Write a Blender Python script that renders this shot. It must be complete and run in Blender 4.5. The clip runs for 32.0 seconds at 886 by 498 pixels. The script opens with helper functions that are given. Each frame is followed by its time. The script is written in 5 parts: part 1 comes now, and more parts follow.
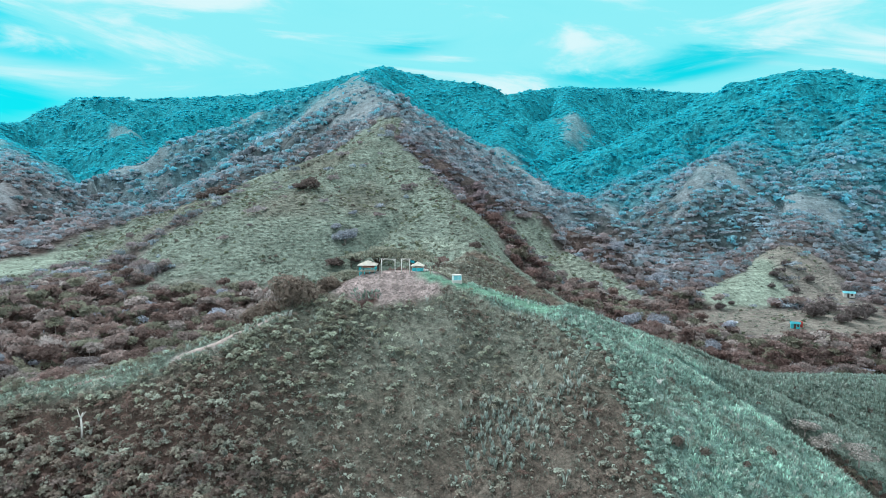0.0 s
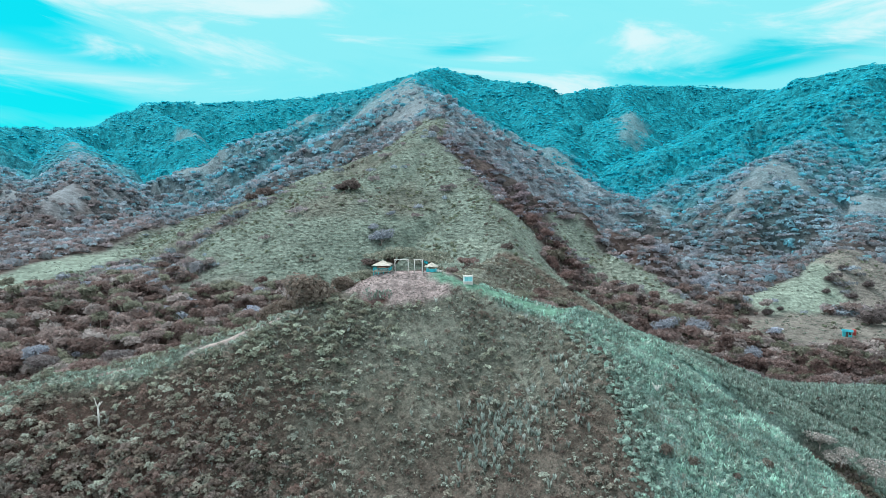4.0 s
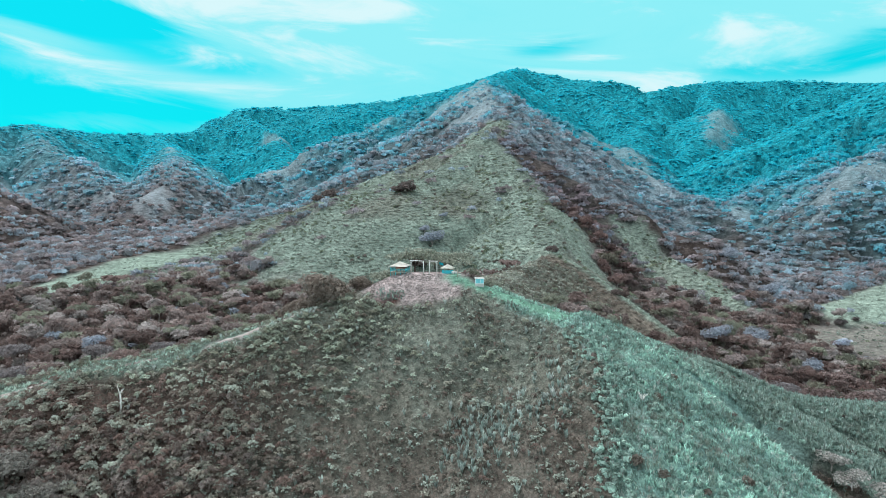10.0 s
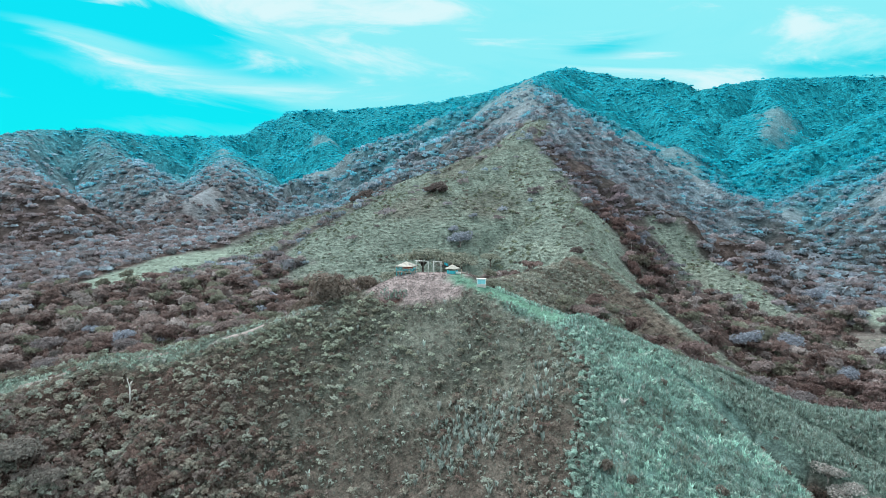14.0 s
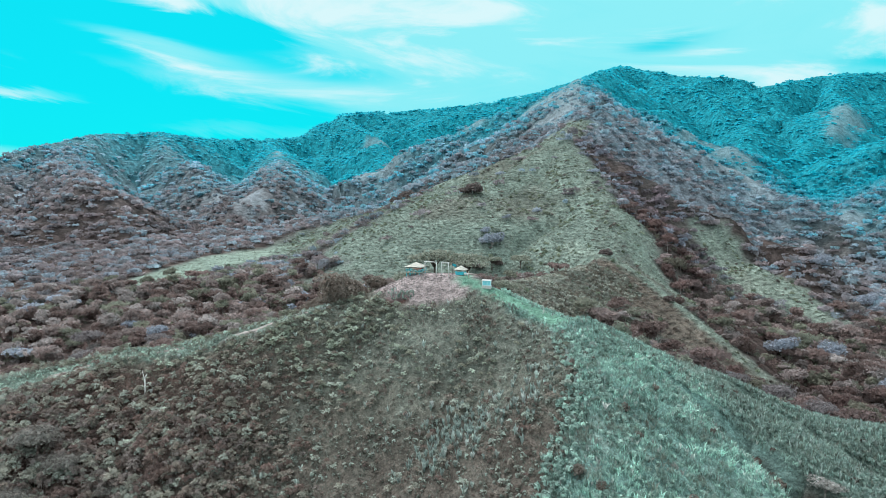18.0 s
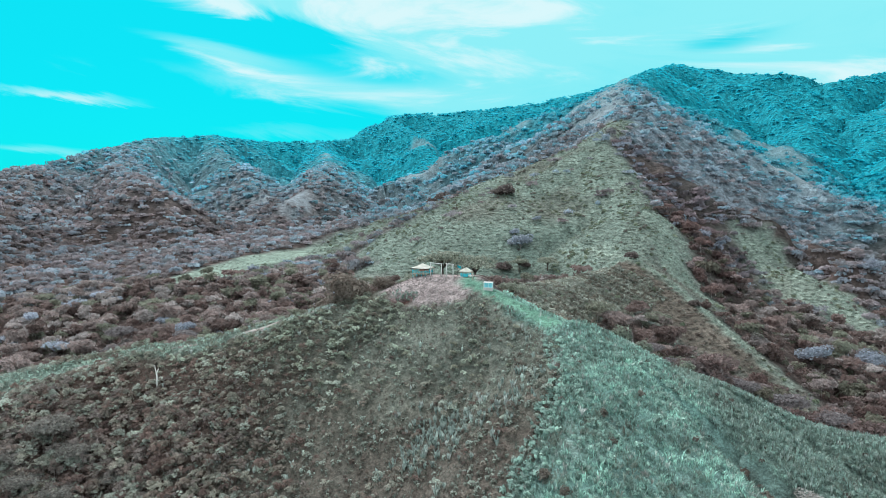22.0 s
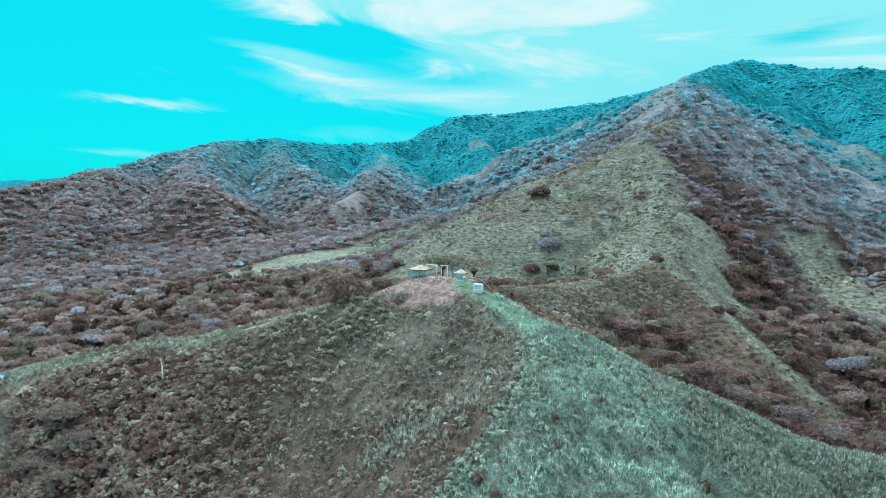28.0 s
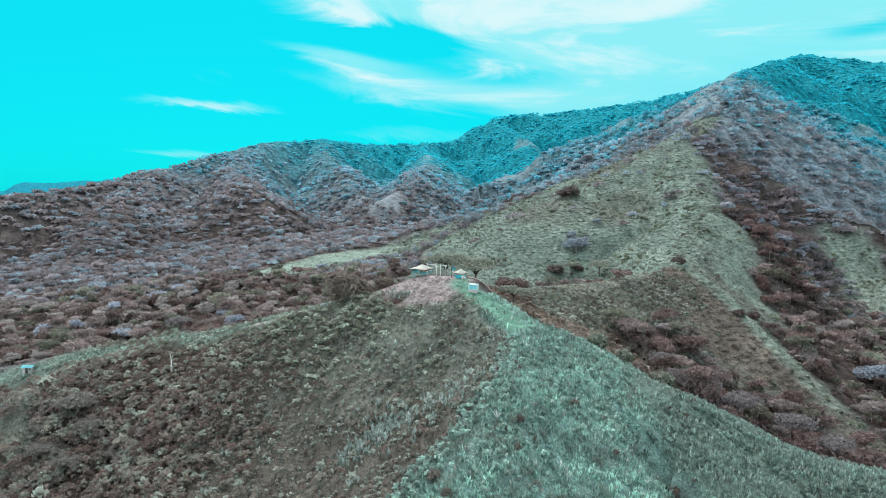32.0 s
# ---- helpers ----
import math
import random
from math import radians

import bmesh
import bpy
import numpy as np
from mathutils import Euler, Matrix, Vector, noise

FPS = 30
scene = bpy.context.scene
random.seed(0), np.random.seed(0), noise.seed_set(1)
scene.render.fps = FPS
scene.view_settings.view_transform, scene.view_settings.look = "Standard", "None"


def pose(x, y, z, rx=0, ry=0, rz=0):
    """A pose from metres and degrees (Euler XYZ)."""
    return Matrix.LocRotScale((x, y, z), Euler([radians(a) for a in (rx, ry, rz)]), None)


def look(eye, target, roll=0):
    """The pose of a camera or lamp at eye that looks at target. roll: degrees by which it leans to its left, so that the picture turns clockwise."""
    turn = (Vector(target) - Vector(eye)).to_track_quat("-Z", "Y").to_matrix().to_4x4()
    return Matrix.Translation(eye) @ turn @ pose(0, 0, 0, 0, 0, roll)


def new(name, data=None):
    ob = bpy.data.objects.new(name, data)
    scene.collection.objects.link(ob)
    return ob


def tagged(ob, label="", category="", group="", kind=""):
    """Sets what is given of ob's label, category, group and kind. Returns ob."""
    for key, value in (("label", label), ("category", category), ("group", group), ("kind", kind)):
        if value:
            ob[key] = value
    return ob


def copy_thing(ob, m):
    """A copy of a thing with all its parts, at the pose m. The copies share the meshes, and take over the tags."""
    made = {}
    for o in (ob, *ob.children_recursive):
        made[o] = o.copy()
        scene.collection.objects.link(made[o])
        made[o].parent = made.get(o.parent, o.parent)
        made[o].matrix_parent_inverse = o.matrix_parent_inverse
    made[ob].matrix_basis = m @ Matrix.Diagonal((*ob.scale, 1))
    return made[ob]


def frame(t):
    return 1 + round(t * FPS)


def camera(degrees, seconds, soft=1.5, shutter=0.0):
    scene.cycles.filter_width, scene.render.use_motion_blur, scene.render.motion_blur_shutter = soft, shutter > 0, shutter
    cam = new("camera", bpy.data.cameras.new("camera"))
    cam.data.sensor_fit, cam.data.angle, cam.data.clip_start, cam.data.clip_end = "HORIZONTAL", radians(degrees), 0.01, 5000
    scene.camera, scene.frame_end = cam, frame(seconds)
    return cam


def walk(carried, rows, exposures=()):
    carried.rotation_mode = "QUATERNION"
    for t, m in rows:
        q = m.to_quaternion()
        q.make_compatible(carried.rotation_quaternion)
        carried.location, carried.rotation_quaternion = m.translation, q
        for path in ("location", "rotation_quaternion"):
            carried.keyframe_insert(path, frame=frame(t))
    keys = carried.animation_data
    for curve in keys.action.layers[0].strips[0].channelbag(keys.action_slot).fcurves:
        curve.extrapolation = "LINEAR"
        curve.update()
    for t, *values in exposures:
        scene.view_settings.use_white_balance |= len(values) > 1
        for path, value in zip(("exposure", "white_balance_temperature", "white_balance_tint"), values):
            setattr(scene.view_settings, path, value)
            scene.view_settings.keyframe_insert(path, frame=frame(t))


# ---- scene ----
cam = camera(69.5, 32.0, soft=0.8)
METRES, EYE, TILT, LEAN, TURN = 80.0, 60.0, -5.0, 0.0, 0.0
ROWS = [
    (0.0, 0.0, 0.0, 0.0, -0.0, 0.0, 0.0),
    (0.5, 0.0145, -0.0007, 0.0, 0.61, 0.01, -0.06),
    (1.0, 0.0289, -0.0013, 0.0001, 1.28, 0.03, -0.12),
    (1.5, 0.0436, -0.0016, 0.0002, 2.18, 0.04, -0.19),
    (2.0, 0.0584, -0.0017, 0.0002, 2.97, 0.05, -0.25),
    (2.5, 0.0732, -0.0016, 0.0004, 3.66, 0.04, -0.31),
    (3.0, 0.0879, -0.0014, 0.0007, 4.15, 0.04, -0.36),
    (3.5, 0.1024, -0.0012, 0.001, 4.63, 0.04, -0.41),
    (5.5, 0.1624, 0.001, 0.0019, 6.97, 0.06, -0.63),
    (6.0, 0.1774, 0.002, 0.0022, 7.72, 0.07, -0.68),
    (6.5, 0.1925, 0.0032, 0.0026, 8.34, 0.09, -0.73),
    (7.0, 0.2077, 0.0047, 0.003, 9.02, 0.09, -0.79),
    (7.5, 0.2229, 0.0062, 0.0033, 9.52, 0.09, -0.83),
    (8.0, 0.2378, 0.0078, 0.0037, 10.1, 0.09, -0.89),
    (8.5, 0.2529, 0.0097, 0.004, 10.71, 0.09, -0.94),
    (9.0, 0.268, 0.0118, 0.0043, 11.32, 0.08, -1.0),
    (9.5, 0.283, 0.014, 0.0046, 11.94, 0.07, -1.05),
    (10.0, 0.2981, 0.0164, 0.0048, 12.59, 0.06, -1.1),
    (10.5, 0.3134, 0.0189, 0.0051, 13.18, 0.05, -1.16),
    (11.0, 0.3289, 0.0219, 0.0054, 13.78, 0.04, -1.21),
    (11.5, 0.3444, 0.0249, 0.0056, 14.28, 0.03, -1.26),
    (12.0, 0.3598, 0.0281, 0.0058, 14.85, 0.02, -1.3),
    (12.5, 0.3753, 0.0313, 0.006, 15.45, 0.02, -1.35),
    (13.0, 0.3906, 0.0347, 0.0064, 16.06, 0.01, -1.41),
    (13.5, 0.406, 0.0383, 0.0066, 16.7, 0.0, -1.46),
    (14.0, 0.4203, 0.0418, 0.0071, 17.16, 0.01, -1.51),
    (14.5, 0.4354, 0.0455, 0.0074, 17.67, 0.01, -1.56),
    (16.5, 0.4954, 0.0624, 0.0094, 20.24, -0.01, -1.78),
    (17.0, 0.5102, 0.067, 0.0098, 20.83, -0.02, -1.83),
    (17.5, 0.5251, 0.0718, 0.0105, 21.39, -0.04, -1.88),
    (18.0, 0.5399, 0.0765, 0.011, 22.03, -0.05, -1.93),
    (18.5, 0.5547, 0.0817, 0.0117, 22.77, -0.05, -1.99),
    (19.0, 0.5695, 0.0869, 0.0125, 23.38, -0.06, -2.04),
    (19.5, 0.5843, 0.0922, 0.0132, 23.97, -0.06, -2.09),
    (20.0, 0.5989, 0.0975, 0.0139, 24.55, -0.07, -2.15),
    (20.5, 0.6136, 0.1032, 0.0148, 25.17, -0.09, -2.2),
    (21.0, 0.6281, 0.1088, 0.0155, 25.7, -0.09, -2.26),
    (21.5, 0.6427, 0.1148, 0.0163, 26.17, -0.1, -2.29),
    (22.0, 0.6571, 0.1206, 0.0172, 26.61, -0.12, -2.33),
    (22.5, 0.6715, 0.1268, 0.018, 27.06, -0.14, -2.37),
    (23.0, 0.6857, 0.133, 0.0188, 27.53, -0.14, -2.41),
    (23.5, 0.6999, 0.1392, 0.0196, 28.12, -0.16, -2.46),
    (24.0, 0.7141, 0.1458, 0.0206, 28.68, -0.18, -2.49),
    (24.5, 0.7283, 0.1524, 0.0214, 29.15, -0.19, -2.54),
    (25.0, 0.7423, 0.1592, 0.0223, 29.6, -0.21, -2.57),
    (25.5, 0.7563, 0.1658, 0.0231, 30.07, -0.22, -2.62),
    (27.5, 0.8119, 0.1954, 0.026, 31.9, -0.27, -2.76),
    (28.0, 0.8257, 0.2028, 0.027, 32.35, -0.28, -2.8),
    (28.5, 0.8396, 0.2104, 0.0279, 32.79, -0.3, -2.84),
    (29.0, 0.8538, 0.2185, 0.0289, 33.24, -0.32, -2.86),
    (29.5, 0.8683, 0.2266, 0.0298, 33.68, -0.34, -2.91),
    (30.0, 0.8831, 0.2351, 0.0305, 34.11, -0.36, -2.95),
    (30.5, 0.898, 0.244, 0.0316, 34.55, -0.38, -2.98),
    (31.0, 0.913, 0.2531, 0.0323, 35.26, -0.42, -3.05),
    (31.5, 0.9285, 0.263, 0.0332, 36.17, -0.47, -3.11),
    (32.0, 0.9442, 0.2731, 0.0341, 36.8, -0.52, -3.16),
]
walk(cam, [(t, pose(0, 0, EYE, TILT, LEAN, TURN) @ pose(METRES * x, METRES * y, METRES * z, 90 + pitch, roll, yaw)) for t, x, y, z, yaw, pitch, roll in ROWS])

# ---- world, sun ----
SUN_AZ, SUN_EL = -50.0, 50.0   # degrees clockwise from +y, and above the horizon
world = bpy.data.worlds.new("sky")
scene.world = world
world.use_nodes = True


def build_sky(nt):
    n, l = nt.nodes, nt.links
    n.clear()

    def math_node(op, a, b=None, c=None):
        m = n.new("ShaderNodeMath")
        m.operation = op
        for k, v in enumerate((a, b, c)):
            if v is None:
                continue
            if isinstance(v, (int, float)):
                m.inputs[k].default_value = v
            else:
                l.new(v, m.inputs[k])
        return m.outputs[0]

    def step(v, lo, hi):
        m = n.new("ShaderNodeMapRange")
        m.interpolation_type = "SMOOTHSTEP"
        l.new(v, m.inputs[0])
        m.inputs[1].default_value, m.inputs[2].default_value = lo, hi
        return m.outputs[0]

    tc = n.new("ShaderNodeTexCoord")
    xyz = n.new("ShaderNodeSeparateXYZ")
    l.new(tc.outputs["Generated"], xyz.inputs[0])
    az = math_node("ARCTAN2", math_node("MULTIPLY", xyz.outputs[0], -1.0), xyz.outputs[1])
    el = math_node("ARCSINE", xyz.outputs[2])
    # the streaks sink a little to the right
    el2 = math_node("ADD", el, math_node("MULTIPLY", az, -0.08))
    comb = n.new("ShaderNodeCombineXYZ")
    l.new(math_node("MULTIPLY", az, 2.3), comb.inputs[0])
    l.new(math_node("MULTIPLY", el2, 8.5), comb.inputs[1])
    wisp = n.new("ShaderNodeTexNoise")
    wisp.inputs["Scale"].default_value, wisp.inputs["Detail"].default_value = 1.5, 9.0
    wisp.inputs["Roughness"].default_value, wisp.inputs["Distortion"].default_value = 0.6, 0.9
    l.new(comb.outputs[0], wisp.inputs["Vector"])
    comb2 = n.new("ShaderNodeCombineXYZ")
    l.new(math_node("MULTIPLY", az, 1.4), comb2.inputs[0])
    l.new(math_node("MULTIPLY", el, 4.0), comb2.inputs[1])
    comb2.inputs[2].default_value = 3.7
    body = n.new("ShaderNodeTexNoise")
    body.inputs["Scale"].default_value, body.inputs["Detail"].default_value = 1.6, 4.0
    l.new(comb2.outputs[0], body.inputs["Vector"])
    # veil over the middle and the right of the view; its lower edge falls from left to right
    over = step(el, 0.42, 0.7)
    elw = math_node("ADD", el, math_node("MULTIPLY", math_node("SUBTRACT", wisp.outputs[0], 0.5), 0.085))
    edge = math_node("SUBTRACT", elw, math_node("MULTIPLY_ADD", az, 0.15, 0.163))
    high = math_node("MULTIPLY", step(edge, -0.012, 0.02), math_node("SUBTRACT", 1.0, step(az, 0.86, 0.98)))
    right = math_node("MULTIPLY", math_node("SUBTRACT", 1.0, step(az, 0.45, 0.78)), 0.88)
    dens = math_node("MAXIMUM", high, right)
    # streaks and gaps: bearing, height, half length, half depth, fall, weight
    for a0, e0, hl, ht, m, w in STREAKS:
        da = math_node("SUBTRACT", az, a0)
        u = math_node("MULTIPLY", da, 1 / hl)
        v = math_node("MULTIPLY", math_node("SUBTRACT", elw, math_node("MULTIPLY_ADD", da, m, e0)), 1 / ht)
        q = math_node("ADD", math_node("MULTIPLY", u, u), math_node("MULTIPLY", v, v))
        dens = math_node("ADD", dens, math_node("MULTIPLY", math_node("POWER", 2.718, math_node("MULTIPLY", q, -1.0)), w))
    dens = math_node("ADD", dens, math_node("MULTIPLY", math_node("SUBTRACT", wisp.outputs[0], 0.5), 0.9))
    behind = step(math_node("ABSOLUTE", math_node("SUBTRACT", az, 0.25)), 1.25, 1.7)
    dens = math_node("ADD", dens, math_node("MULTIPLY", math_node("MAXIMUM", over, behind), 1.5))
    cover = step(dens, 0.15, 1.0)
    bright = step(math_node("ADD", math_node("MULTIPLY", wisp.outputs[0], 1.3), math_node("MULTIPLY", body.outputs[0], 0.5)), 0.85, 1.12)
    sky = n.new("ShaderNodeTexSky")
    sky.sky_type, sky.sun_disc = "NISHITA", False
    sky.sun_elevation, sky.sun_rotation = radians(SUN_EL), radians(SUN_AZ)
    tint = n.new("ShaderNodeMix")
    tint.data_type, tint.blend_type = "RGBA", "MULTIPLY"
    tint.inputs[0].default_value = 1.0
    l.new(sky.outputs[0], tint.inputs[6])
    tint.inputs[7].default_value = SKY_TINT
    clear = n.new("ShaderNodeMix")
    clear.data_type = "RGBA"
    clear.inputs[0].default_value = 0.75
    l.new(tint.outputs[2], clear.inputs[6])
    clear.inputs[7].default_value = SKY_CLEAR
    cl = n.new("ShaderNodeMix")
    cl.data_type = "RGBA"
    l.new(bright, cl.inputs[0])
    cl.inputs[6].default_value, cl.inputs[7].default_value = CLOUD_THIN, CLOUD_THICK
    # a closed, warmer cloud deck overhead and behind, unseen, added for more neutral light
    deck = n.new("ShaderNodeMix")
    deck.data_type = "RGBA"
    l.new(math_node("MAXIMUM", over, behind), deck.inputs[0])
    l.new(cl.outputs[2], deck.inputs[6])
    deck.inputs[7].default_value = CLOUD_HIGH
    mix = n.new("ShaderNodeMix")
    mix.data_type = "RGBA"
    l.new(cover, mix.inputs[0])
    l.new(clear.outputs[2], mix.inputs[6])
    l.new(deck.outputs[2], mix.inputs[7])
    bg = n.new("ShaderNodeBackground")
    bg.inputs[1].default_value = 0.1
    l.new(mix.outputs[2], bg.inputs[0])
    out = n.new("ShaderNodeOutputWorld")
    l.new(bg.outputs[0], out.inputs[0])


STREAKS = [(.70, .272, .17, .022, .10, 1.0), (.72, .236, .10, .012, .15, -1.0), (.44, .222, .20, .018, .03, .5), (.785, .200, .11, .016, .17, .9), (.74, .163, .22, .016, .08, .55),
           (.995, .137, .085, .008, .02, .8), (.78, .117, .17, .008, .02, -.6), (1.02, .064, .08, .007, .03, .6), (.72, .097, .12, .012, 0, .4), (.05, .221, .06, .015, 0, -.5), (-.36, .178, .15, .021, -.13, -.9),
           (.54, .181, .08, .012, .10, -.4), (.60, .11, .07, .02, 0, -.5), (.50, .233, .08, .012, .25, .5), (-.20, .171, .05, .012, 0, -.4), (.088, .214, .05, .01, 0, -.3), (-.75, .15, .2, .03, -.1, -.5)]
SKY_TINT, SKY_CLEAR = (0.01, .90, .97, 1), (.03, 6.4, 7.2, 1)
CLOUD_THIN, CLOUD_THICK, CLOUD_HIGH = (2.2, 7.0, 7.6, 1), (5.6, 7.6, 7.9, 1), (7.6, 9.0, 9.4, 1)
build_sky(world.node_tree)
sun = new("sun", bpy.data.lights.new("sun", "SUN"))
sun.data.energy, sun.data.angle, sun.data.color = 2.8, radians(22), (1.0, 0.95, 0.96)
sun.matrix_world = look((math.sin(radians(SUN_AZ)) * math.cos(radians(SUN_EL)), math.cos(radians(SUN_AZ)) * math.cos(radians(SUN_EL)), math.sin(radians(SUN_EL))), (0, 0, 0))
scene.view_settings.exposure = 0.3

# ---- the lie of the land ----
# crests as (x, y, height); slope to the left and to the right of the way they run; roundness of the crest
RIDGES = {
    "hut_saddle": ([(-12, 134, 41.8), (-6, 160, 37), (0, 200, 35.5), (12, 233, 37.5)], .55, .5, 5),
    "spine_low": ([(12, 235, 37), (2, 300, 57), (-15, 350, 76), (-36, 404, 97.5), (-36, 485, 124)], .52, .78, 6),
    "spine_high": ([(-36, 485, 124), (-70, 640, 163), (-100, 830, 204), (-120, 1120, 270), (-128, 1510, 350)], .62, .74, 10),
    "spur_front": ([(12, 233, 38), (24, 229, 31.5), (34.5, 221.5, 26), (44.4, 212.3, 20), (58, 203, 11), (70, 195, 3)], .7, .6, 2.5),
    "spur_nose": ([(-36, 404, 97.5), (-62, 318, 61), (-58, 303, 47), (-52, 290, 35), (-44, 275, 27)], .5, .55, 8),
    "spur_left": ([(-36, 404, 97.5), (-90, 395, 77), (-137, 387, 55), (-200, 385, 43), (-222, 330, 30), (-211, 270, 23), (-185, 225, 12)], .5, .42, 8),
    "spur_shoulder": ([(-52, 345, 72), (-65, 318, 61.5), (-98, 338, 61.5), (-118, 353, 59), (-137, 387, 53)], .5, .5, 6),
    "spur_right": ([(-36, 440, 108), (0, 400, 70), (36, 371, 42), (73, 324, 24), (95, 298, 10)], .6, .6, 5),
    "spine_right": ([(-40, 560, 142), (58, 549, 82), (100, 515, 58), (130, 470, 34)], .65, .65, 8),
    "spine_left": ([(-36, 485, 124), (-126, 505, 89), (-160, 474, 65), (-215, 455, 45)], .5, .5, 8),
    "shoulder_left": ([(-100, 830, 204), (-200, 835, 176), (-259, 816, 157), (-376, 773, 88), (-410, 700, 58)], .6, .55, 9),
    "shoulder_right": ([(-100, 830, 204), (20, 800, 140), (90, 740, 90), (120, 660, 52)], .65, .65, 9),
    "back_left": ([(-128, 1510, 350), (-305, 1570, 321), (-422, 1595, 307), (-530, 1510, 282), (-676, 1428, 270), (-768, 1380, 262), (-793, 1273, 212), (-819, 1196, 185), (-803, 1095, 178)], .6, .6, 12),
    "hill_left": ([(-803, 1095, 178), (-790, 930, 165), (-781, 794, 163), (-760, 657, 145), (-712, 553, 124), (-614, 427, 90), (-566, 374, 86), (-522, 277, 66), (-494, 211, 60), (-460, 60, 45)], .5, .5, 10),
    "left_spur_a": ([(-760, 657, 145), (-560, 470, 92), (-392, 366, 70), (-300, 320, 30)], .6, .6, 8),
    "left_spur_b": ([(-781, 794, 163), (-560, 640, 100), (-430, 545, 58), (-340, 444, 40)], .6, .6, 8),
    "left_spur_c": ([(-803, 1095, 178), (-600, 880, 125), (-380, 580, 78), (-347, 479, 57), (-325, 440, 36)], .6, .6, 8),
    "left_spur_d": ([(-768, 1380, 262), (-560, 1150, 170), (-440, 950, 90)], .6, .6, 10),
    "left_spur_e": ([(-422, 1595, 307), (-330, 1250, 190), (-300, 1000, 110)], .6, .6, 10),
    "left_spur_f": ([(-566, 374, 86), (-400, 250, 45), (-300, 190, 18)], .55, .55, 8),
    "back_right": ([(-128, 1510, 350), (-5, 1500, 322), (86, 1497, 311), (157, 1476, 284), (295, 1572, 314), (412, 1654, 327), (515, 1620, 319), (621, 1582, 298), (826, 1543, 316), (1300, 1350, 320)], .6, .6, 12),
    "right_back_spur": ([(295, 1572, 314), (250, 1300, 215), (170, 1050, 120)], .6, .6, 10),
    "summit_spur": ([(-128, 1510, 350), (60, 1250, 230), (120, 1000, 120)], .6, .6, 10),
    "mount_right": ([(175, 882, 76), (235, 972, 129), (312, 1034, 165), (424, 1069, 219), (424, 945, 217), (476, 913, 223), (507, 891, 231), (531, 874, 229), (551, 810, 204), (700, 700, 190), (900, 400, 150)], .55, .55, 10),
    "right_spur_a": ([(424, 945, 217), (291, 799, 117), (174, 627, 56), (140, 570, 40)], .6, .6, 8),
    "right_spur_b": ([(507, 891, 231), (345, 722, 124), (212, 518, 76), (166, 450, 37)], .6, .6, 8),
    "right_spur_c": ([(551, 810, 204), (396, 649, 106), (275, 494, 49), (191, 358, 29), (130, 303, 13)], .5, .5, 7),
    "right_spur_d": ([(700, 700, 190), (480, 480, 70), (380, 400, 40)], .55, .55, 8),
    "far_range": ([(-2700, 2300, 200), (-3084, 1528, 156), (-3201, 1252, 132), (-3245, 1128, 72), (-3300, 900, 90)], .3, .3, 30),
    "path_ridge": ([(-16, 134, 41.6), (-29, 120, 37.4), (-36, 114.5, 34.8), (-43, 113, 32.8), (-49, 112, 31.2), (-58, 110, 28.9), (-70, 107, 26.2), (-100, 98, 20.8), (-122, 90, 14.5), (-150, 80, 10), (-230, 40, 2)], .70, .50, 3),
    "tank_ridge": ([(-16, 134, 41.6), (-8, 133.4, 42.6), (2, 130, 42.0), (13, 124, 39.2), (23, 118, 37.8), (28.5, 102, 35.2), (32.5, 88, 30.5), (35, 70, 22), (38, 40, 6)], .52, .55, 3),
    "mint_ridge": ([(23, 118, 37.8), (32.3, 114, 34.4), (40, 117, 32.0), (45, 119, 29.2), (50, 120.4, 27.4), (57, 122, 24.9), (66, 122.3, 23.5), (87, 123, 23.1), (140, 118, 20.8), (220, 90, 9)], .5, .86, 8),
    "front_left": ([(-70, 107, 26), (-84, 80, 17), (-95, 50, 4)], .4, .5, 5),
}


def softer(a, b, k):
    h = np.clip(k - np.abs(a - b), 0, None) / k
    return np.maximum(a, b) + h * h * k * 0.25


def value_noise(x, y, seed):
    xi, yi = np.floor(x), np.floor(y)
    fx, fy = x - xi, y - yi
    fx, fy = fx * fx * (3 - 2 * fx), fy * fy * (3 - 2 * fy)

    def h(i, j):
        v = np.sin(i * 127.1 + j * 311.7 + seed * 74.7) * 43758.5453
        return v - np.floor(v)
    a, b, c, d = h(xi, yi), h(xi + 1, yi), h(xi, yi + 1), h(xi + 1, yi + 1)
    return (a + (b - a) * fx) * (1 - fy) + (c + (d - c) * fx) * fy


def fbm(x, y, seed, octaves=4):
    out, amp, tot = 0, 1.0, 0
    for o in range(octaves):
        out = out + amp * (value_noise(x * 2 ** o, y * 2 ** o, seed + o) * 2 - 1)
        tot += amp
        amp *= 0.5
    return out / tot


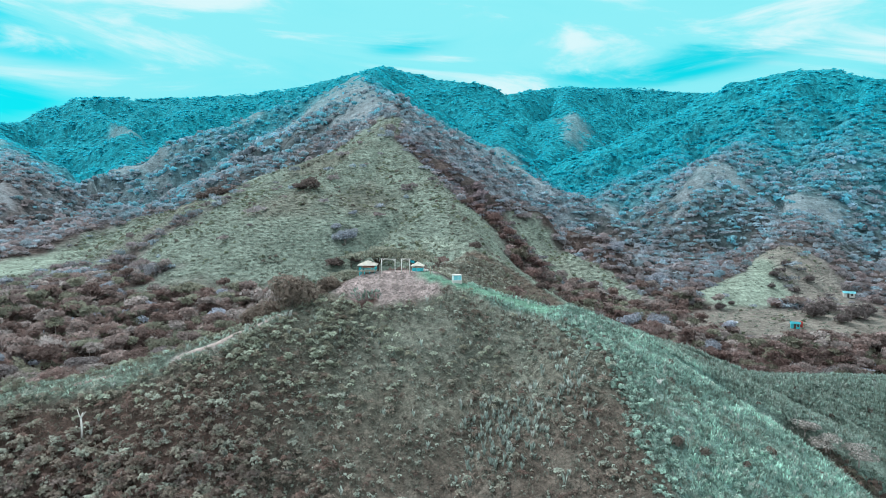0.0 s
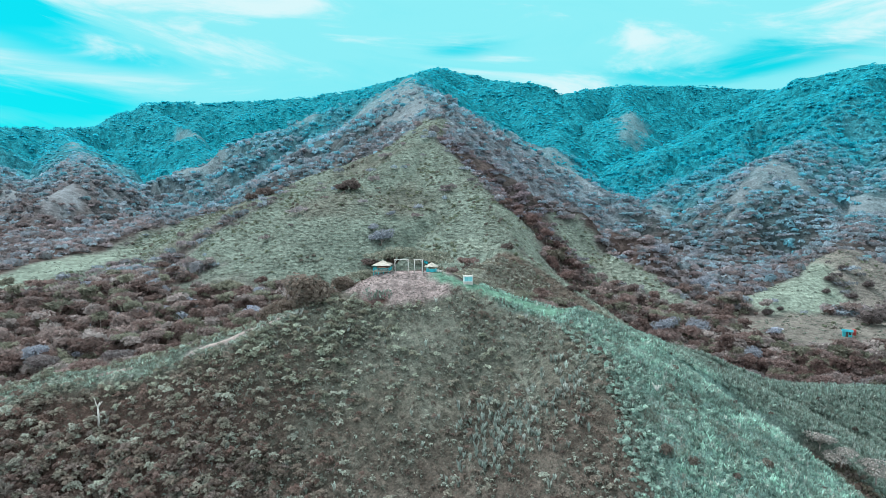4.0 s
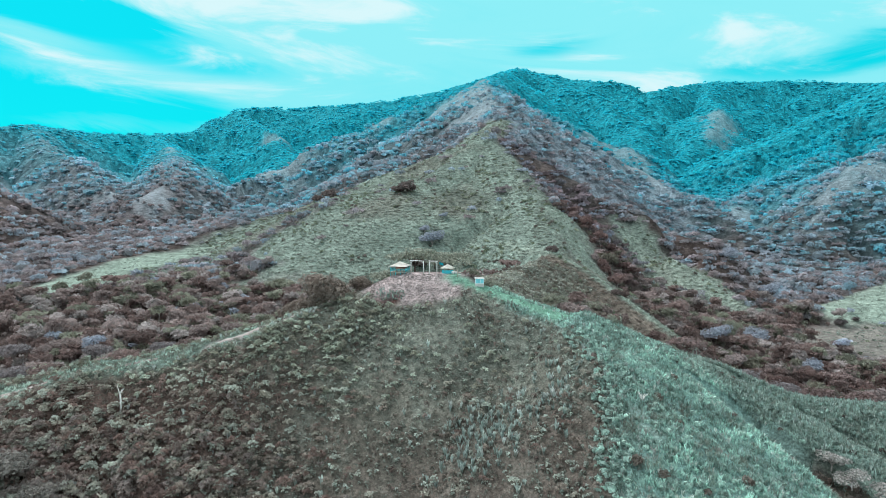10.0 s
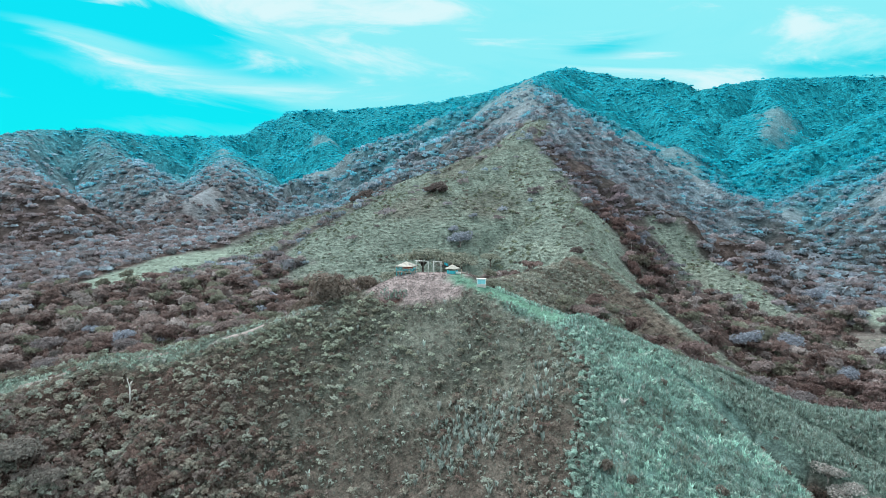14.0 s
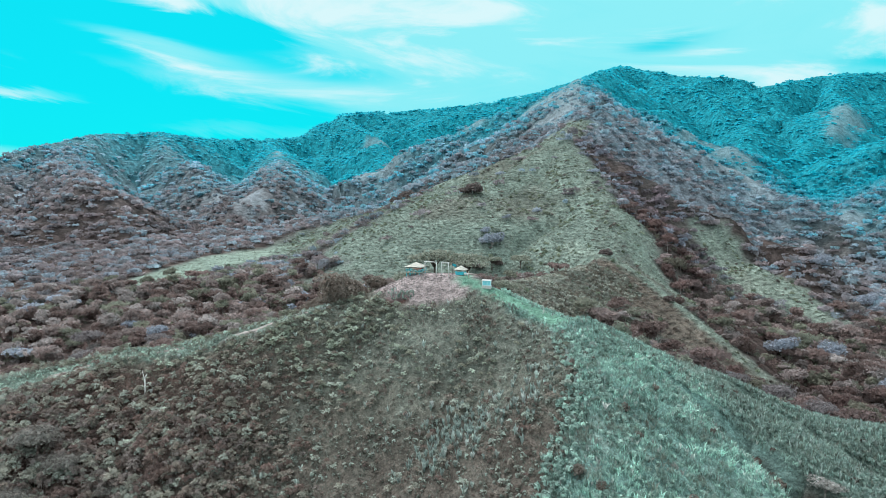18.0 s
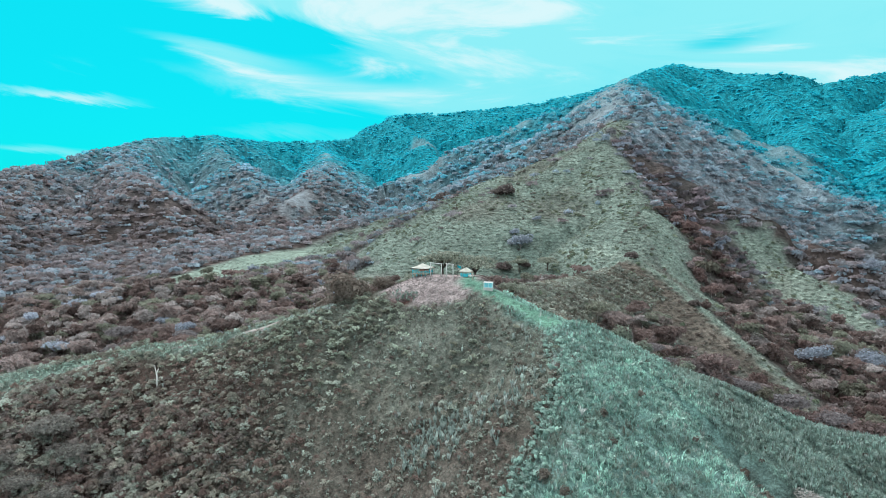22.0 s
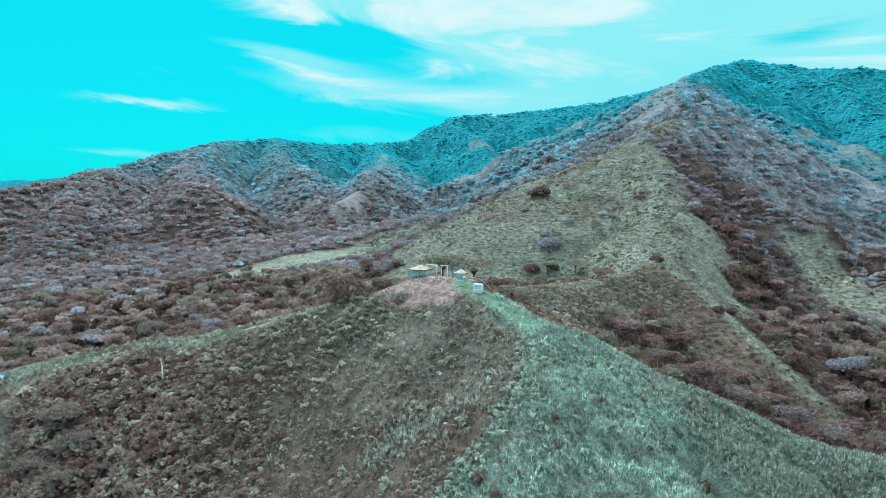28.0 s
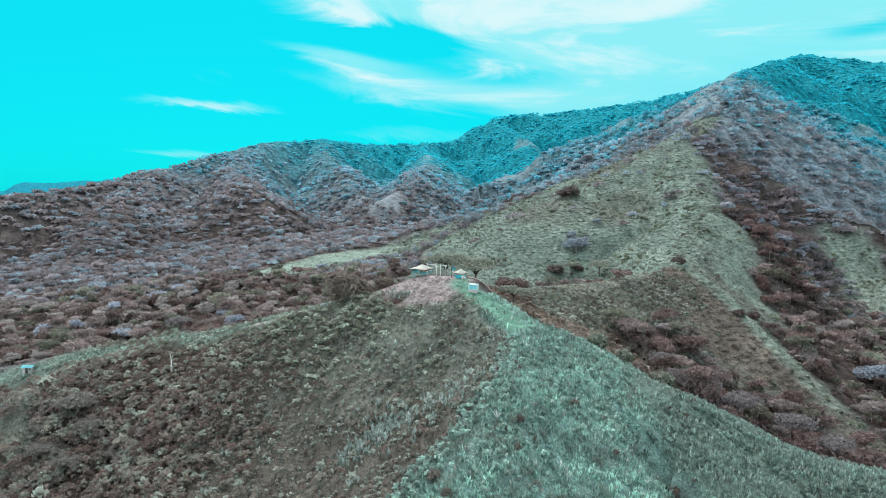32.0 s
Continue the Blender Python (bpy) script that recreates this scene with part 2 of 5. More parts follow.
def crest(x, y, name):
    pts, left, right, r = RIDGES[name]
    best, fall = np.full(x.shape, -1e9), np.zeros(x.shape)
    for k, ((ax, ay, az), (bx, by, bz)) in enumerate(zip(pts, pts[1:])):
        ux, uy = bx - ax, by - ay
        n2 = ux * ux + uy * uy
        s = ((x - ax) * ux + (y - ay) * uy) / n2
        behind = np.clip(-s, 0, None) * math.sqrt(n2) * (0.7 if k == 0 and name not in ("path_ridge", "tank_ridge") else 0)
        side = ux * (y - ay) - uy * (x - ax)
        s = np.clip(s, 0, 1)
        d = np.hypot(x - ax - s * ux, y - ay - s * uy)
        sl = np.where(side > 0, left, right)
        drop = sl * (np.sqrt(d * d + r * r) - r) + behind
        h = az + s * (bz - az) - drop
        fall = np.where(h > best, drop, fall)
        best = np.maximum(best, h)
    return best, fall


def land(x, y, rough=True):
    x, y = np.asarray(x, float), np.asarray(y, float)
    dist = np.hypot(x - 38, y)
    wx = x + 0.035 * np.clip(dist - 250, 0, 900) * fbm(x / 90, y / 90, 5, 2)
    wy = y + 0.035 * np.clip(dist - 250, 0, 900) * fbm(x / 90, y / 90, 9, 2)
    side = np.clip((x + 60) / 160, 0, 1)
    rise = np.clip(y - 250, 0, 900)
    z = (24 - 19 * side) + rise * (0.06 + 0.02 * side) + np.clip(y - 250, -400, 0) * (0.10 - 0.03 * side)
    fall = np.zeros(x.shape)
    for name in RIDGES:
        k = 4.0 if name in ("path_ridge", "tank_ridge", "mint_ridge", "front_left") else 7.0
        c, f = crest(wx, wy, name)
        fall = np.where(c > z, f, fall)
        z = softer(z, c, k)
    if rough:
        far = np.clip((dist - 180) / 700, 0, 1)
        flank = np.clip(fall / 45, 0, 1)
        gully = np.abs(fbm(x / 95 + 0.25 * fbm(x / 30, y / 30, 23, 2), y / 95, 21, 3)) * 2.4
        z = z - (0.25 + far) * flank * 24 * (1 - np.clip(gully, 0, 1)) ** 1.5 + far * flank * 5
        z = z + (0.35 + 2.2 * far) * fbm(x / 14, y / 14, 31, 3)
        # ravines of the high mountains
        ravine = np.abs(fbm(x / 230 + .3 * fbm(x / 90, y / 90, 28, 2), y / 230, 27, 2)) * 2.6
        z = z - np.clip((dist - 700) / 350, 0, 1) * np.clip(fall / 70, 0, 1) * 46 * (1 - np.clip(ravine, 0, 1)) ** 1.4
    # the crease that parts the bright slope from the flank beyond it
    for (ax, ay), (bx, by), deep in (((42, 112.5), (50.5, 105.5), 1.6), ((50.5, 105.5), (57, 99.5), 2.8), ((57, 99.5), (65, 88), 3.8), ((65, 88), (74, 72), 4.6)):
        ux, uy = bx - ax, by - ay
        s = np.clip(((x - ax) * ux + (y - ay) * uy) / (ux * ux + uy * uy), 0, 1)
        off = np.hypot(x - ax - s * ux, y - ay - s * uy)
        z = z - deep * .62 * np.exp(-(off / 4.2) ** 2)
    # the dug-out hollow in the bare earth
    z = z - .9 * np.exp(-((x + 16.2) / 3.4) ** 2 - ((y - 125.5) / 1.2) ** 2)
    # trodden platform under the huts
    d = np.hypot((x + 7.4) / 8.0, (y - 136.4) / 4.0)
    w = np.clip(1.6 - d, 0, 1)
    w = w * w * (3 - 2 * w)
    return z * (1 - w) + 43.4 * w


# ---- what covers the land ----
def smooth(v, lo, hi):
    t = np.clip((v - lo) / (hi - lo), 0, 1)
    return t * t * (3 - 2 * t)


def near_line(x, y, pts):
    best = np.full(np.shape(x), 1e9)
    for (ax, ay), (bx, by) in zip(pts, pts[1:]):
        ux, uy = bx - ax, by - ay
        s = np.clip(((x - ax) * ux + (y - ay) * uy) / (ux * ux + uy * uy), 0, 1)
        best = np.minimum(best, np.hypot(x - ax - s * ux, y - ay - s * uy))
    return best


PATH = [(-31, 120.3), (-33.3, 118.4), (-38.7, 112.6), (-42.6, 111.2), (-47.8, 109.8), (-53, 108.8), (-59, 108), (-65, 107), (-76.2, 101.6), (-82, 99.4), (-105, 91), (-130, 81)]
GULLY = [(-22, 400), (2, 364), (17, 332), (29, 302), (42, 268)]
FIELD = [(-166, 350), (-188, 322), (-196, 292), (-193, 260), (-189, 230)]
BALD = [((-54, 500), (-90, 660), 30), ((-90, 660), (-112, 830), 34), ((-72, 705), (-135, 640), 44), ((-104, 905), (-140, 800), 34), ((-140, 800), (-145, 700), 40), ((148, 575), (166, 612), 24), ((275, 494), (290, 505), 22), ((203, 508), (240, 555), 24), ((110, 895), (75, 965), 24), ((268, 1240), (258, 1300), 36), ((-347, 479), (-365, 510), 24),
        ((-376, 773), (-350, 778), 32), ((-259, 816), (-240, 822), 16), ((229, 1160), (240, 1200), 26), ((40, 800), (80, 750), 30), ((-430, 545), (-470, 575), 18),
        ((165, 455), (200, 500), 12), ((-560, 1150), (-600, 1180), 25), ((-640, 905), (-610, 885), 20), ((58, 549), (80, 535), 22)]


def cover(x, y):
    """Shares of the kinds of ground at each place."""
    x, y = np.asarray(x, float), np.asarray(y, float)
    n1 = fbm(x / 22, y / 22, 41, 3)
    n2 = fbm(x / 5, y / 5, 51, 3)
    c = {}
    xc = np.interp(y, [30, 78, 88, 97, 102, 108.5, 112, 116.7, 121.8, 127, 131.8], [28, 27.6, 28, 27.2, 25.4, 23.5, 21.6, 18, 10, 4, -3.6])
    east = smooth(x - xc + 2.2 * n1 + 1.2 * n2, -1.0, 1.6) * smooth(y, 10, 40) * (1 - smooth(y - 0.05 * (x - 30), 131, 137))
    over = smooth(x - np.interp(y, [78, 92, 101, 105, 112, 118, 124], [72, 64.5, 57.5, 53.5, 45.5, 40, 36]) + 2 * n2, -2, 4)
    c["mint"] = east * (1 - 0.8 * over) * (1 - 0.35 * smooth(n1 + n2 * 0.5, 0.25, 0.6))
    c["flank"] = east * over
    c["hollow"] = (1 - smooth(np.minimum(near_line(x, y, [(50, 106), (57, 99.5)]) + .4, near_line(x, y, [(58.5, 99), (66, 88), (75, 72)]) - 3) + 1.5 * n2, -1, 2)) * (y < 108)
    rim = 1 - smooth(near_line(x, y, PATH) + 1.2 * n2, 1.5, 3.6)
    c["rim"] = rim * (x < -30)
    c["path"] = 1 - smooth(near_line(x, y, PATH[:5]) + 0.3 * n2, 0.5, 0.95)
    c["lawn"] = (1 - smooth(near_line(x, y, [(-4.5, 133.2), (2, 130), (8, 127), (14, 123.8), (20, 119.4)]) + 0.5 * n2, 1.9, 3.2))
    d = np.hypot((x + 9.8) / 13.2, (y - 130.4) / 6.1) + 0.26 * n2 + 0.14 * n1
    c["dirt"] = (1 - smooth(d, 0.8, 1.05)) * (1 - c["lawn"] * smooth(x, -7, -3.5))
    c["red"] = 1 - smooth(np.hypot((x + 16.2) / 4.4, (y - 125.5) / 1.5) + 0.3 * n2, 0.7, 1.1)
    spur = np.minimum.reduce([
        near_line(x, y, [(-36, 404), (-62, 318), (-50, 280)]) - 52,
        near_line(x, y, [(-30, 390), (2, 300), (10, 245)]) - 24,
        near_line(x, y, [(-60, 385), (-120, 372), (-165, 340)]) - 34,
        near_line(x, y, [(-70, 320), (-100, 290)]) - 38,
        near_line(x, y, [(44, 360), (73, 324)]) - 11,
        near_line(x, y, [(58, 336), (88, 299)]) - 10,
        near_line(x, y, [(22, 292), (34, 258)]) - 9,
        near_line(x, y, [(12, 235), (34, 210)]) - 20,
        near_line(x, y, [(34, 212), (58, 198)]) - 9])
    c["spur"] = 1 - smooth(spur + 14 * n1 + 7 * n2, -7, 8)
    lee = x - np.interp(y, [235, 300, 350, 404], [14, 4, -13, -34]) + 4 * n2
    strip = (near_line(x, y, [(44, 360), (73, 324)]) < 17) | (near_line(x, y, [(58, 336), (88, 299)]) < 16) | (near_line(x, y, [(22, 292), (34, 258)]) < 16)
    c["spur"] = c["spur"] * smooth(y, 146, 160) * np.where((y > 245) & ~strip, 1 - smooth(lee, 4, 10), 1)
    behind = x - np.interp(y, [195, 203, 212.3, 221.5, 229, 233], [70, 58, 44.4, 34.5, 24, 12]) + 3 * n2
    c["spur"] = c["spur"] * np.where((y > 190) & (y < 240), 1 - smooth(behind, 6, 10) * (1 - smooth(y, 224, 236)), 1)
    c["shoulder"] = 1 - smooth(near_line(x, y, [(2, 172), (8, 188), (11, 212)]) - 13 + 4 * n1 + 3 * n2, -2, 3)
    c["spur"] = np.maximum(c["spur"], c["shoulder"])
    c["heath"] = c["spur"] * np.clip(.4 * smooth(fbm(x / 38, y / 38, 45, 3), .02, .4) + (1 - smooth(near_line(x, y, [(18, 222), (30, 211), (52, 196)]) + 2 * n2, 11, 15)) + .2 * smooth(lee, -8, 6) * smooth(y, 228, 245) * (1 - smooth(y, 330, 400)), 0, .95) * np.where(strip, .3, 1)
    c["crestline"] = c["spur"] * (1 - smooth(near_line(x, y, [(-8, 262), (12, 234.5), (25, 230.5), (35.5, 223), (45.5, 213.6), (60, 203)]) + 1.5 * n2, 1.6, 4))
    c["crestline"] = np.maximum(c["crestline"], .8 * c["spur"] * strip)
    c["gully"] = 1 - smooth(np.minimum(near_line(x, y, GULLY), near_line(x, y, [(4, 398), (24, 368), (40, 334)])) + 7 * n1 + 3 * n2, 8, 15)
    for key in ("spur", "heath", "crestline"):
        c[key] = c[key] * (1 - .9 * c["gully"])
    c["scree"] = (1 - smooth(near_line(x, y, [(-25, 470), (20, 480), (60, 520), (20, 620), (-10, 720)]) + 25 * n1, 40, 75)) * (1 - c["spur"])
    field = near_line(x, y, FIELD) - 14
    nose = np.minimum(near_line(x, y, [(183, 354), (158, 318)]) - 8, near_line(x, y, [(158, 312), (136, 296)]) - 15)
    c["field"] = np.maximum(1 - smooth(field + 5 * n1, -3, 4), 1 - smooth(nose + 4 * n1, -3, 3))
    c["pasture"] = np.maximum(1 - smooth(np.hypot((x - 149) / 51, (y - 263) / 25) + 0.2 * n1, 0.85, 1.05), .9 - .9 * smooth(near_line(x, y, [(190, 345), (186, 305), (178, 285)]) - 17 + 8 * n1, -4, 5))
    bald = np.full(x.shape, 1e9)
    for a, b, r in BALD:
        bald = np.minimum(bald, near_line(x, y, [a, b]) - r)
    c["thin"] = 1 - smooth(near_line(x, y, [(-150, 325), (-165, 295), (-172, 260)]) - 8, 0, 10)
    c["spur"] = np.maximum(c["spur"], .75 * c["thin"])
    c["bald"] = (1 - smooth(bald + 8 + 30 * n1 + 14 * n2, -14, 12)) * .9
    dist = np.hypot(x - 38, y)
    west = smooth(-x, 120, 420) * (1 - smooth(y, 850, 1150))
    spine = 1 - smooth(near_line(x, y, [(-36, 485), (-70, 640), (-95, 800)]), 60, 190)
    # far is the share of haze: distance shifts base colours towards blue and teal
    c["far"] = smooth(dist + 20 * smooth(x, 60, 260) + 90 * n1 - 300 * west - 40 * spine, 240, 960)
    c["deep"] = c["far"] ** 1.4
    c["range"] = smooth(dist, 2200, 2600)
    beyond = smooth(y - np.interp(-x, [30, 50, 70, 100, 122, 150, 230], [124, 118, 113, 104, 96, 86, 46]), 0, 4) * (x < -30)
    front = smooth(-y + 0.02 * x, -134, -128) * (dist < 175) * (1 - beyond)
    c["front"] = front * (1 - np.maximum(np.maximum(c["mint"], c["dirt"]), c["lawn"]))
    streak = fbm(x / 3 + y / 40, y / 9 + x / 30, 58, 3)
    veld = 1 - smooth(np.hypot((x - 2) / 26, (y - 116) / 12) + .35 * n2, .5, 1.2)
    c["lee"] = c["front"] * smooth(-x - np.interp(y, [60, 72, 76, 82, 89], [56, 66, 74, 84, 93]) + 2.5 * n2, -1.5, 2)
    c["under"] = c["front"] * (1 - c["lee"]) * smooth(-x + 8 * n2 + 6 * n1, 4, 40) * smooth(-y, -118, -96)
    c["foot"] = c["front"] * smooth(-y + 5 * n1, -104, -86) * smooth(x, -30, 0)
    c["veld"] = c["front"] * np.clip(.9 * np.maximum(veld, c["lee"]) + .7 * smooth(streak, .0, .4) * smooth(x, -45, -10), 0, .95) * (1 - .8 * c["foot"])
    c["open"] = np.clip(np.maximum.reduce([c["mint"], c["flank"], c["path"], c["lawn"], c["dirt"], c["spur"], c["field"], c["pasture"], c["bald"]]), 0, 1)
    c["wood"] = np.clip(1 - c["open"] - c["front"] - c["rim"], 0, 1) * np.maximum(smooth(y, 122, 140), beyond)
    return c


# base colours of the ground; far soil and far range are teal to stand in for haze
SOIL, SOIL_HAZE = (.165, .155, .163), (.013, .25, .31)
HUES = (("wood", (.10, .076, .07)), ("scree", (.235, .25, .28)), ("deep", SOIL_HAZE), ("range", (.012, .23, .31)), ("front", (.178, .18, .152)), ("under", (.135, .095, .083)), ("foot", (.14, .12, .104)), ("veld", (.182, .20, .172)), ("spur", (.205, .258, .222)), ("heath", (.17, .14, .118)), ("crestline", (.25, .30, .255)), ("bald", (.24, .266, .29)), ("field", (.25, .315, .265)), ("pasture", (.215, .205, .185)),
        ("rim", (.22, .29, .25)), ("flank", (.20, .255, .22)), ("mint", (.24, .38, .345)), ("hollow", (.105, .085, .075)), ("lawn", (.15, .29, .22)), ("dirt", (.40, .335, .33)), ("path", (.38, .35, .34)), ("red", (.10, .05, .045)))


def ground_hue(x, y):
    c = cover(x, y)
    col = np.tile(np.array(SOIL), (x.size, 1))
    for key, hue in HUES:
        w = c[key].reshape(-1, 1)
        hue = np.array(hue)
        # wood floor is darkened near by to paint the shade in gaps between trees
        if key == "wood":
            w = w * (1 - smooth(np.hypot(x - 38, y), 420, 800)).reshape(-1, 1)
        # bald ground far off is blended towards teal too, as painted haze
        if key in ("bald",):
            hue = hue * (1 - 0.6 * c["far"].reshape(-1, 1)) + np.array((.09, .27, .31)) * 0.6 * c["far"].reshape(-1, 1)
        col = col * (1 - w) + hue * w
    return col, c


# ---- materials ----
def nodes_of(name):
    m = bpy.data.materials.new(name)
    m.use_nodes = True
    nt = m.node_tree
    return m, nt.nodes, nt.links, nt.nodes["Principled BSDF"]


def noise_at(n, l, scale, detail=4.0, coord=None, rough=0.55):
    t = n.new("ShaderNodeTexNoise")
    t.inputs["Scale"].default_value, t.inputs["Detail"].default_value, t.inputs["Roughness"].default_value = scale, detail, rough
    if coord is None:
        coord = n.new("ShaderNodeTexCoord").outputs["Object"]
    l.new(coord, t.inputs["Vector"])
    return t.outputs[0]


def ranged(n, l, v, lo, hi, a, b):
    m = n.new("ShaderNodeMapRange")
    l.new(v, m.inputs[0])
    for k, q in zip((1, 2, 3, 4), (lo, hi, a, b)):
        m.inputs[k].default_value = q
    return m.outputs[0]


def times(n, l, col, fac):
    v = n.new("ShaderNodeVectorMath")
    v.operation = "SCALE"
    l.new(col, v.inputs[0])
    l.new(fac, v.inputs["Scale"])
    return v.outputs[0]


def product(n, l, a, b):
    m = n.new("ShaderNodeMath")
    m.operation = "MULTIPLY"
    l.new(a, m.inputs[0])
    l.new(b, m.inputs[1])
    return m.outputs[0]


def ground_material():
    m, n, l, p = nodes_of("turf_and_soil")
    at = n.new("ShaderNodeAttribute")
    at.attribute_name = "cover"
    tc = n.new("ShaderNodeTexCoord").outputs["Object"]
    big = ranged(n, l, noise_at(n, l, 0.11, 5, tc), .3, .7, .72, 1.28)
    mid = ranged(n, l, noise_at(n, l, 0.6, 6, tc, .7), .3, .7, .5, 1.5)
    fine = ranged(n, l, noise_at(n, l, 3.0, 4, tc, .75), .3, .7, .5, 1.5)
    grit = ranged(n, l, noise_at(n, l, 9.0, 3, tc, .8), .32, .68, .6, 1.4)
    fine = product(n, l, fine, grit)
    # undergrowth: rounded clumps, each with its own tone
    wood = n.new("ShaderNodeAttribute")
    wood.attribute_name = "wood"
    cell = n.new("ShaderNodeTexVoronoi")
    cell.inputs["Scale"].default_value = 0.22
    flat = n.new("ShaderNodeVectorMath")
    flat.operation = "MULTIPLY"
    flat.inputs[1].default_value = (1, 1, 0.45)
    l.new(tc, flat.inputs[0])
    l.new(flat.outputs[0], cell.inputs["Vector"])
    sep = n.new("ShaderNodeSeparateColor")
    l.new(cell.outputs["Color"], sep.inputs[0])
    tone = ranged(n, l, sep.outputs[0], 0, 1, .7, 1.3)
    mixw = n.new("ShaderNodeMix")
    l.new(wood.outputs["Fac"], mixw.inputs[0])
    mixw.inputs[2].default_value = 1.0
    l.new(tone, mixw.inputs[3])
    fine = product(n, l, fine, mixw.outputs[0])
    l.new(times(n, l, at.outputs["Color"], product(n, l, product(n, l, big, mid), fine)), p.inputs["Base Color"])
    p.inputs["Roughness"].default_value = 0.95
    p.inputs["Specular IOR Level"].default_value = 0.03
    # cattle treads on the steep turf: narrow level steps
    xyz = n.new("ShaderNodeSeparateXYZ")
    l.new(tc, xyz.inputs[0])
    warp = noise_at(n, l, 0.05, 4, tc)
    h = n.new("ShaderNodeMath")
    h.operation = "MULTIPLY_ADD"
    l.new(warp, h.inputs[0])
    h.inputs[1].default_value = 9.0
    l.new(xyz.outputs[2], h.inputs[2])
    saw = n.new("ShaderNodeMath")
    saw.operation = "SINE"
    k = n.new("ShaderNodeMath")
    k.operation = "MULTIPLY"
    k.inputs[1].default_value = 4.2
    l.new(h.outputs[0], k.inputs[0])
    l.new(k.outputs[0], saw.inputs[0])
    hs = n.new("ShaderNodeMath")
    hs.operation = "MULTIPLY_ADD"
    l.new(saw.outputs[0], hs.inputs[0])
    hs.inputs[1].default_value = 0.11
    l.new(noise_at(n, l, 0.9, 6, tc, .7), hs.inputs[2])
    mound = product(n, l, ranged(n, l, cell.outputs["Distance"], 0, .75, 2.0, 0), wood.outputs["Fac"])
    lump = n.new("ShaderNodeMath")
    l.new(hs.outputs[0], lump.inputs[0])
    l.new(mound, lump.inputs[1])
    b = n.new("ShaderNodeBump")
    b.inputs["Strength"].default_value, b.inputs["Distance"].default_value = 1.0, 0.9
    l.new(lump.outputs[0], b.inputs["Height"])
    l.new(b.outputs[0], p.inputs["Normal"])
    return m


def leaf_material(name, spread=.24, through_light=.42, torn=0.0, grain=1.6, mottled=.34):
    m, n, l, p = nodes_of(name)
    at = n.new("ShaderNodeAttribute")
    at.attribute_name = "leaf"
    rnd = n.new("ShaderNodeNewGeometry").outputs["Random Per Island"]
    tc = n.new("ShaderNodeTexCoord").outputs["Object"]
    tone = ranged(n, l, rnd, 0, 1, 1 - spread, 1 + spread)
    mottle = ranged(n, l, noise_at(n, l, 2.4, 4, tc, .8), .34, .66, 1 - mottled, 1 + mottled)
    l.new(times(n, l, at.outputs["Color"], product(n, l, tone, mottle)), p.inputs["Base Color"])
    relief = n.new("ShaderNodeBump")
    relief.inputs["Strength"].default_value, relief.inputs["Distance"].default_value = .9, .55 / grain
    l.new(noise_at(n, l, grain, 3, tc, .7), relief.inputs["Height"])
    l.new(relief.outputs[0], p.inputs["Normal"])
    # light that comes through the blades
    thin = n.new("ShaderNodeBsdfTranslucent")
    l.new(p.inputs["Base Color"].links[0].from_socket, thin.inputs[0])
    l.new(relief.outputs[0], thin.inputs["Normal"])
    mix = n.new("ShaderNodeMixShader")
    mix.inputs[0].default_value = through_light
    l.new(p.outputs[0], mix.inputs[1])
    l.new(thin.outputs[0], mix.inputs[2])
    last = mix.outputs[0]
    if torn:
        # gaps between the single leaves of a clump
        gap = ranged(n, l, noise_at(n, l, torn, 2, tc, .6), .40, .46, 0, 1)
        clear = n.new("ShaderNodeBsdfTransparent")
        lace = n.new("ShaderNodeMixShader")
        l.new(gap, lace.inputs[0])
        l.new(clear.outputs[0], lace.inputs[1])
        l.new(last, lace.inputs[2])
        last = lace.outputs[0]
    l.new(last, n["Material Output"].inputs[0])
    p.inputs["Roughness"].default_value = 0.65
    p.inputs["Specular IOR Level"].default_value = 0.08
    return m


def plain(name, col, rough=.7, metal=0.0, scale=3.0, amount=.25, bump=.02):
    m, n, l, p = nodes_of(name)
    rgb = n.new("ShaderNodeRGB")
    rgb.outputs[0].default_value = (*col, 1)
    tc = n.new("ShaderNodeTexCoord").outputs["Object"]
    a = ranged(n, l, noise_at(n, l, scale, 5, tc), .3, .7, 1 - amount, 1 + amount)
    f = ranged(n, l, noise_at(n, l, scale * 9, 3, tc), .3, .7, 1 - amount * .5, 1 + amount * .5)
    l.new(times(n, l, rgb.outputs[0], product(n, l, a, f)), p.inputs["Base Color"])
    p.inputs["Roughness"].default_value, p.inputs["Metallic"].default_value = rough, metal
    b = n.new("ShaderNodeBump")
    b.inputs["Strength"].default_value, b.inputs["Distance"].default_value = .6, bump
    l.new(noise_at(n, l, scale * 5, 4, tc), b.inputs["Height"])
    l.new(b.outputs[0], p.inputs["Normal"])
    return m


GROUND = ground_material()
LEAF = leaf_material("leaves")
FAR_LEAF = leaf_material("leaves_far_off", .07, .5, 0, .5, .08)
LACE = leaf_material("leaves_in_clumps", .22, .42, 2.8, 2.6)
FINE_LACE = leaf_material("small_leaves_in_heads", .22, .42, 5.5, 6.0)
BARK = plain("pale_bark", (.42, .38, .36), .9, 0, 4, .35, .05)
BLEACHED = plain("bleached_wood", (.78, .77, .75), .85, 0, 4, .15, .03)
BARK_DARK = plain("brown_bark", (.13, .10, .085), .9, 0, 4, .35, .05)
WHITE_PAINT = plain("white_paint", (.74, .74, .72), .5, 0, 2, .1, .005)
CANVAS = plain("cream_roof_sheet", (.80, .78, .72), .75, 0, 1.2, .12, .02)
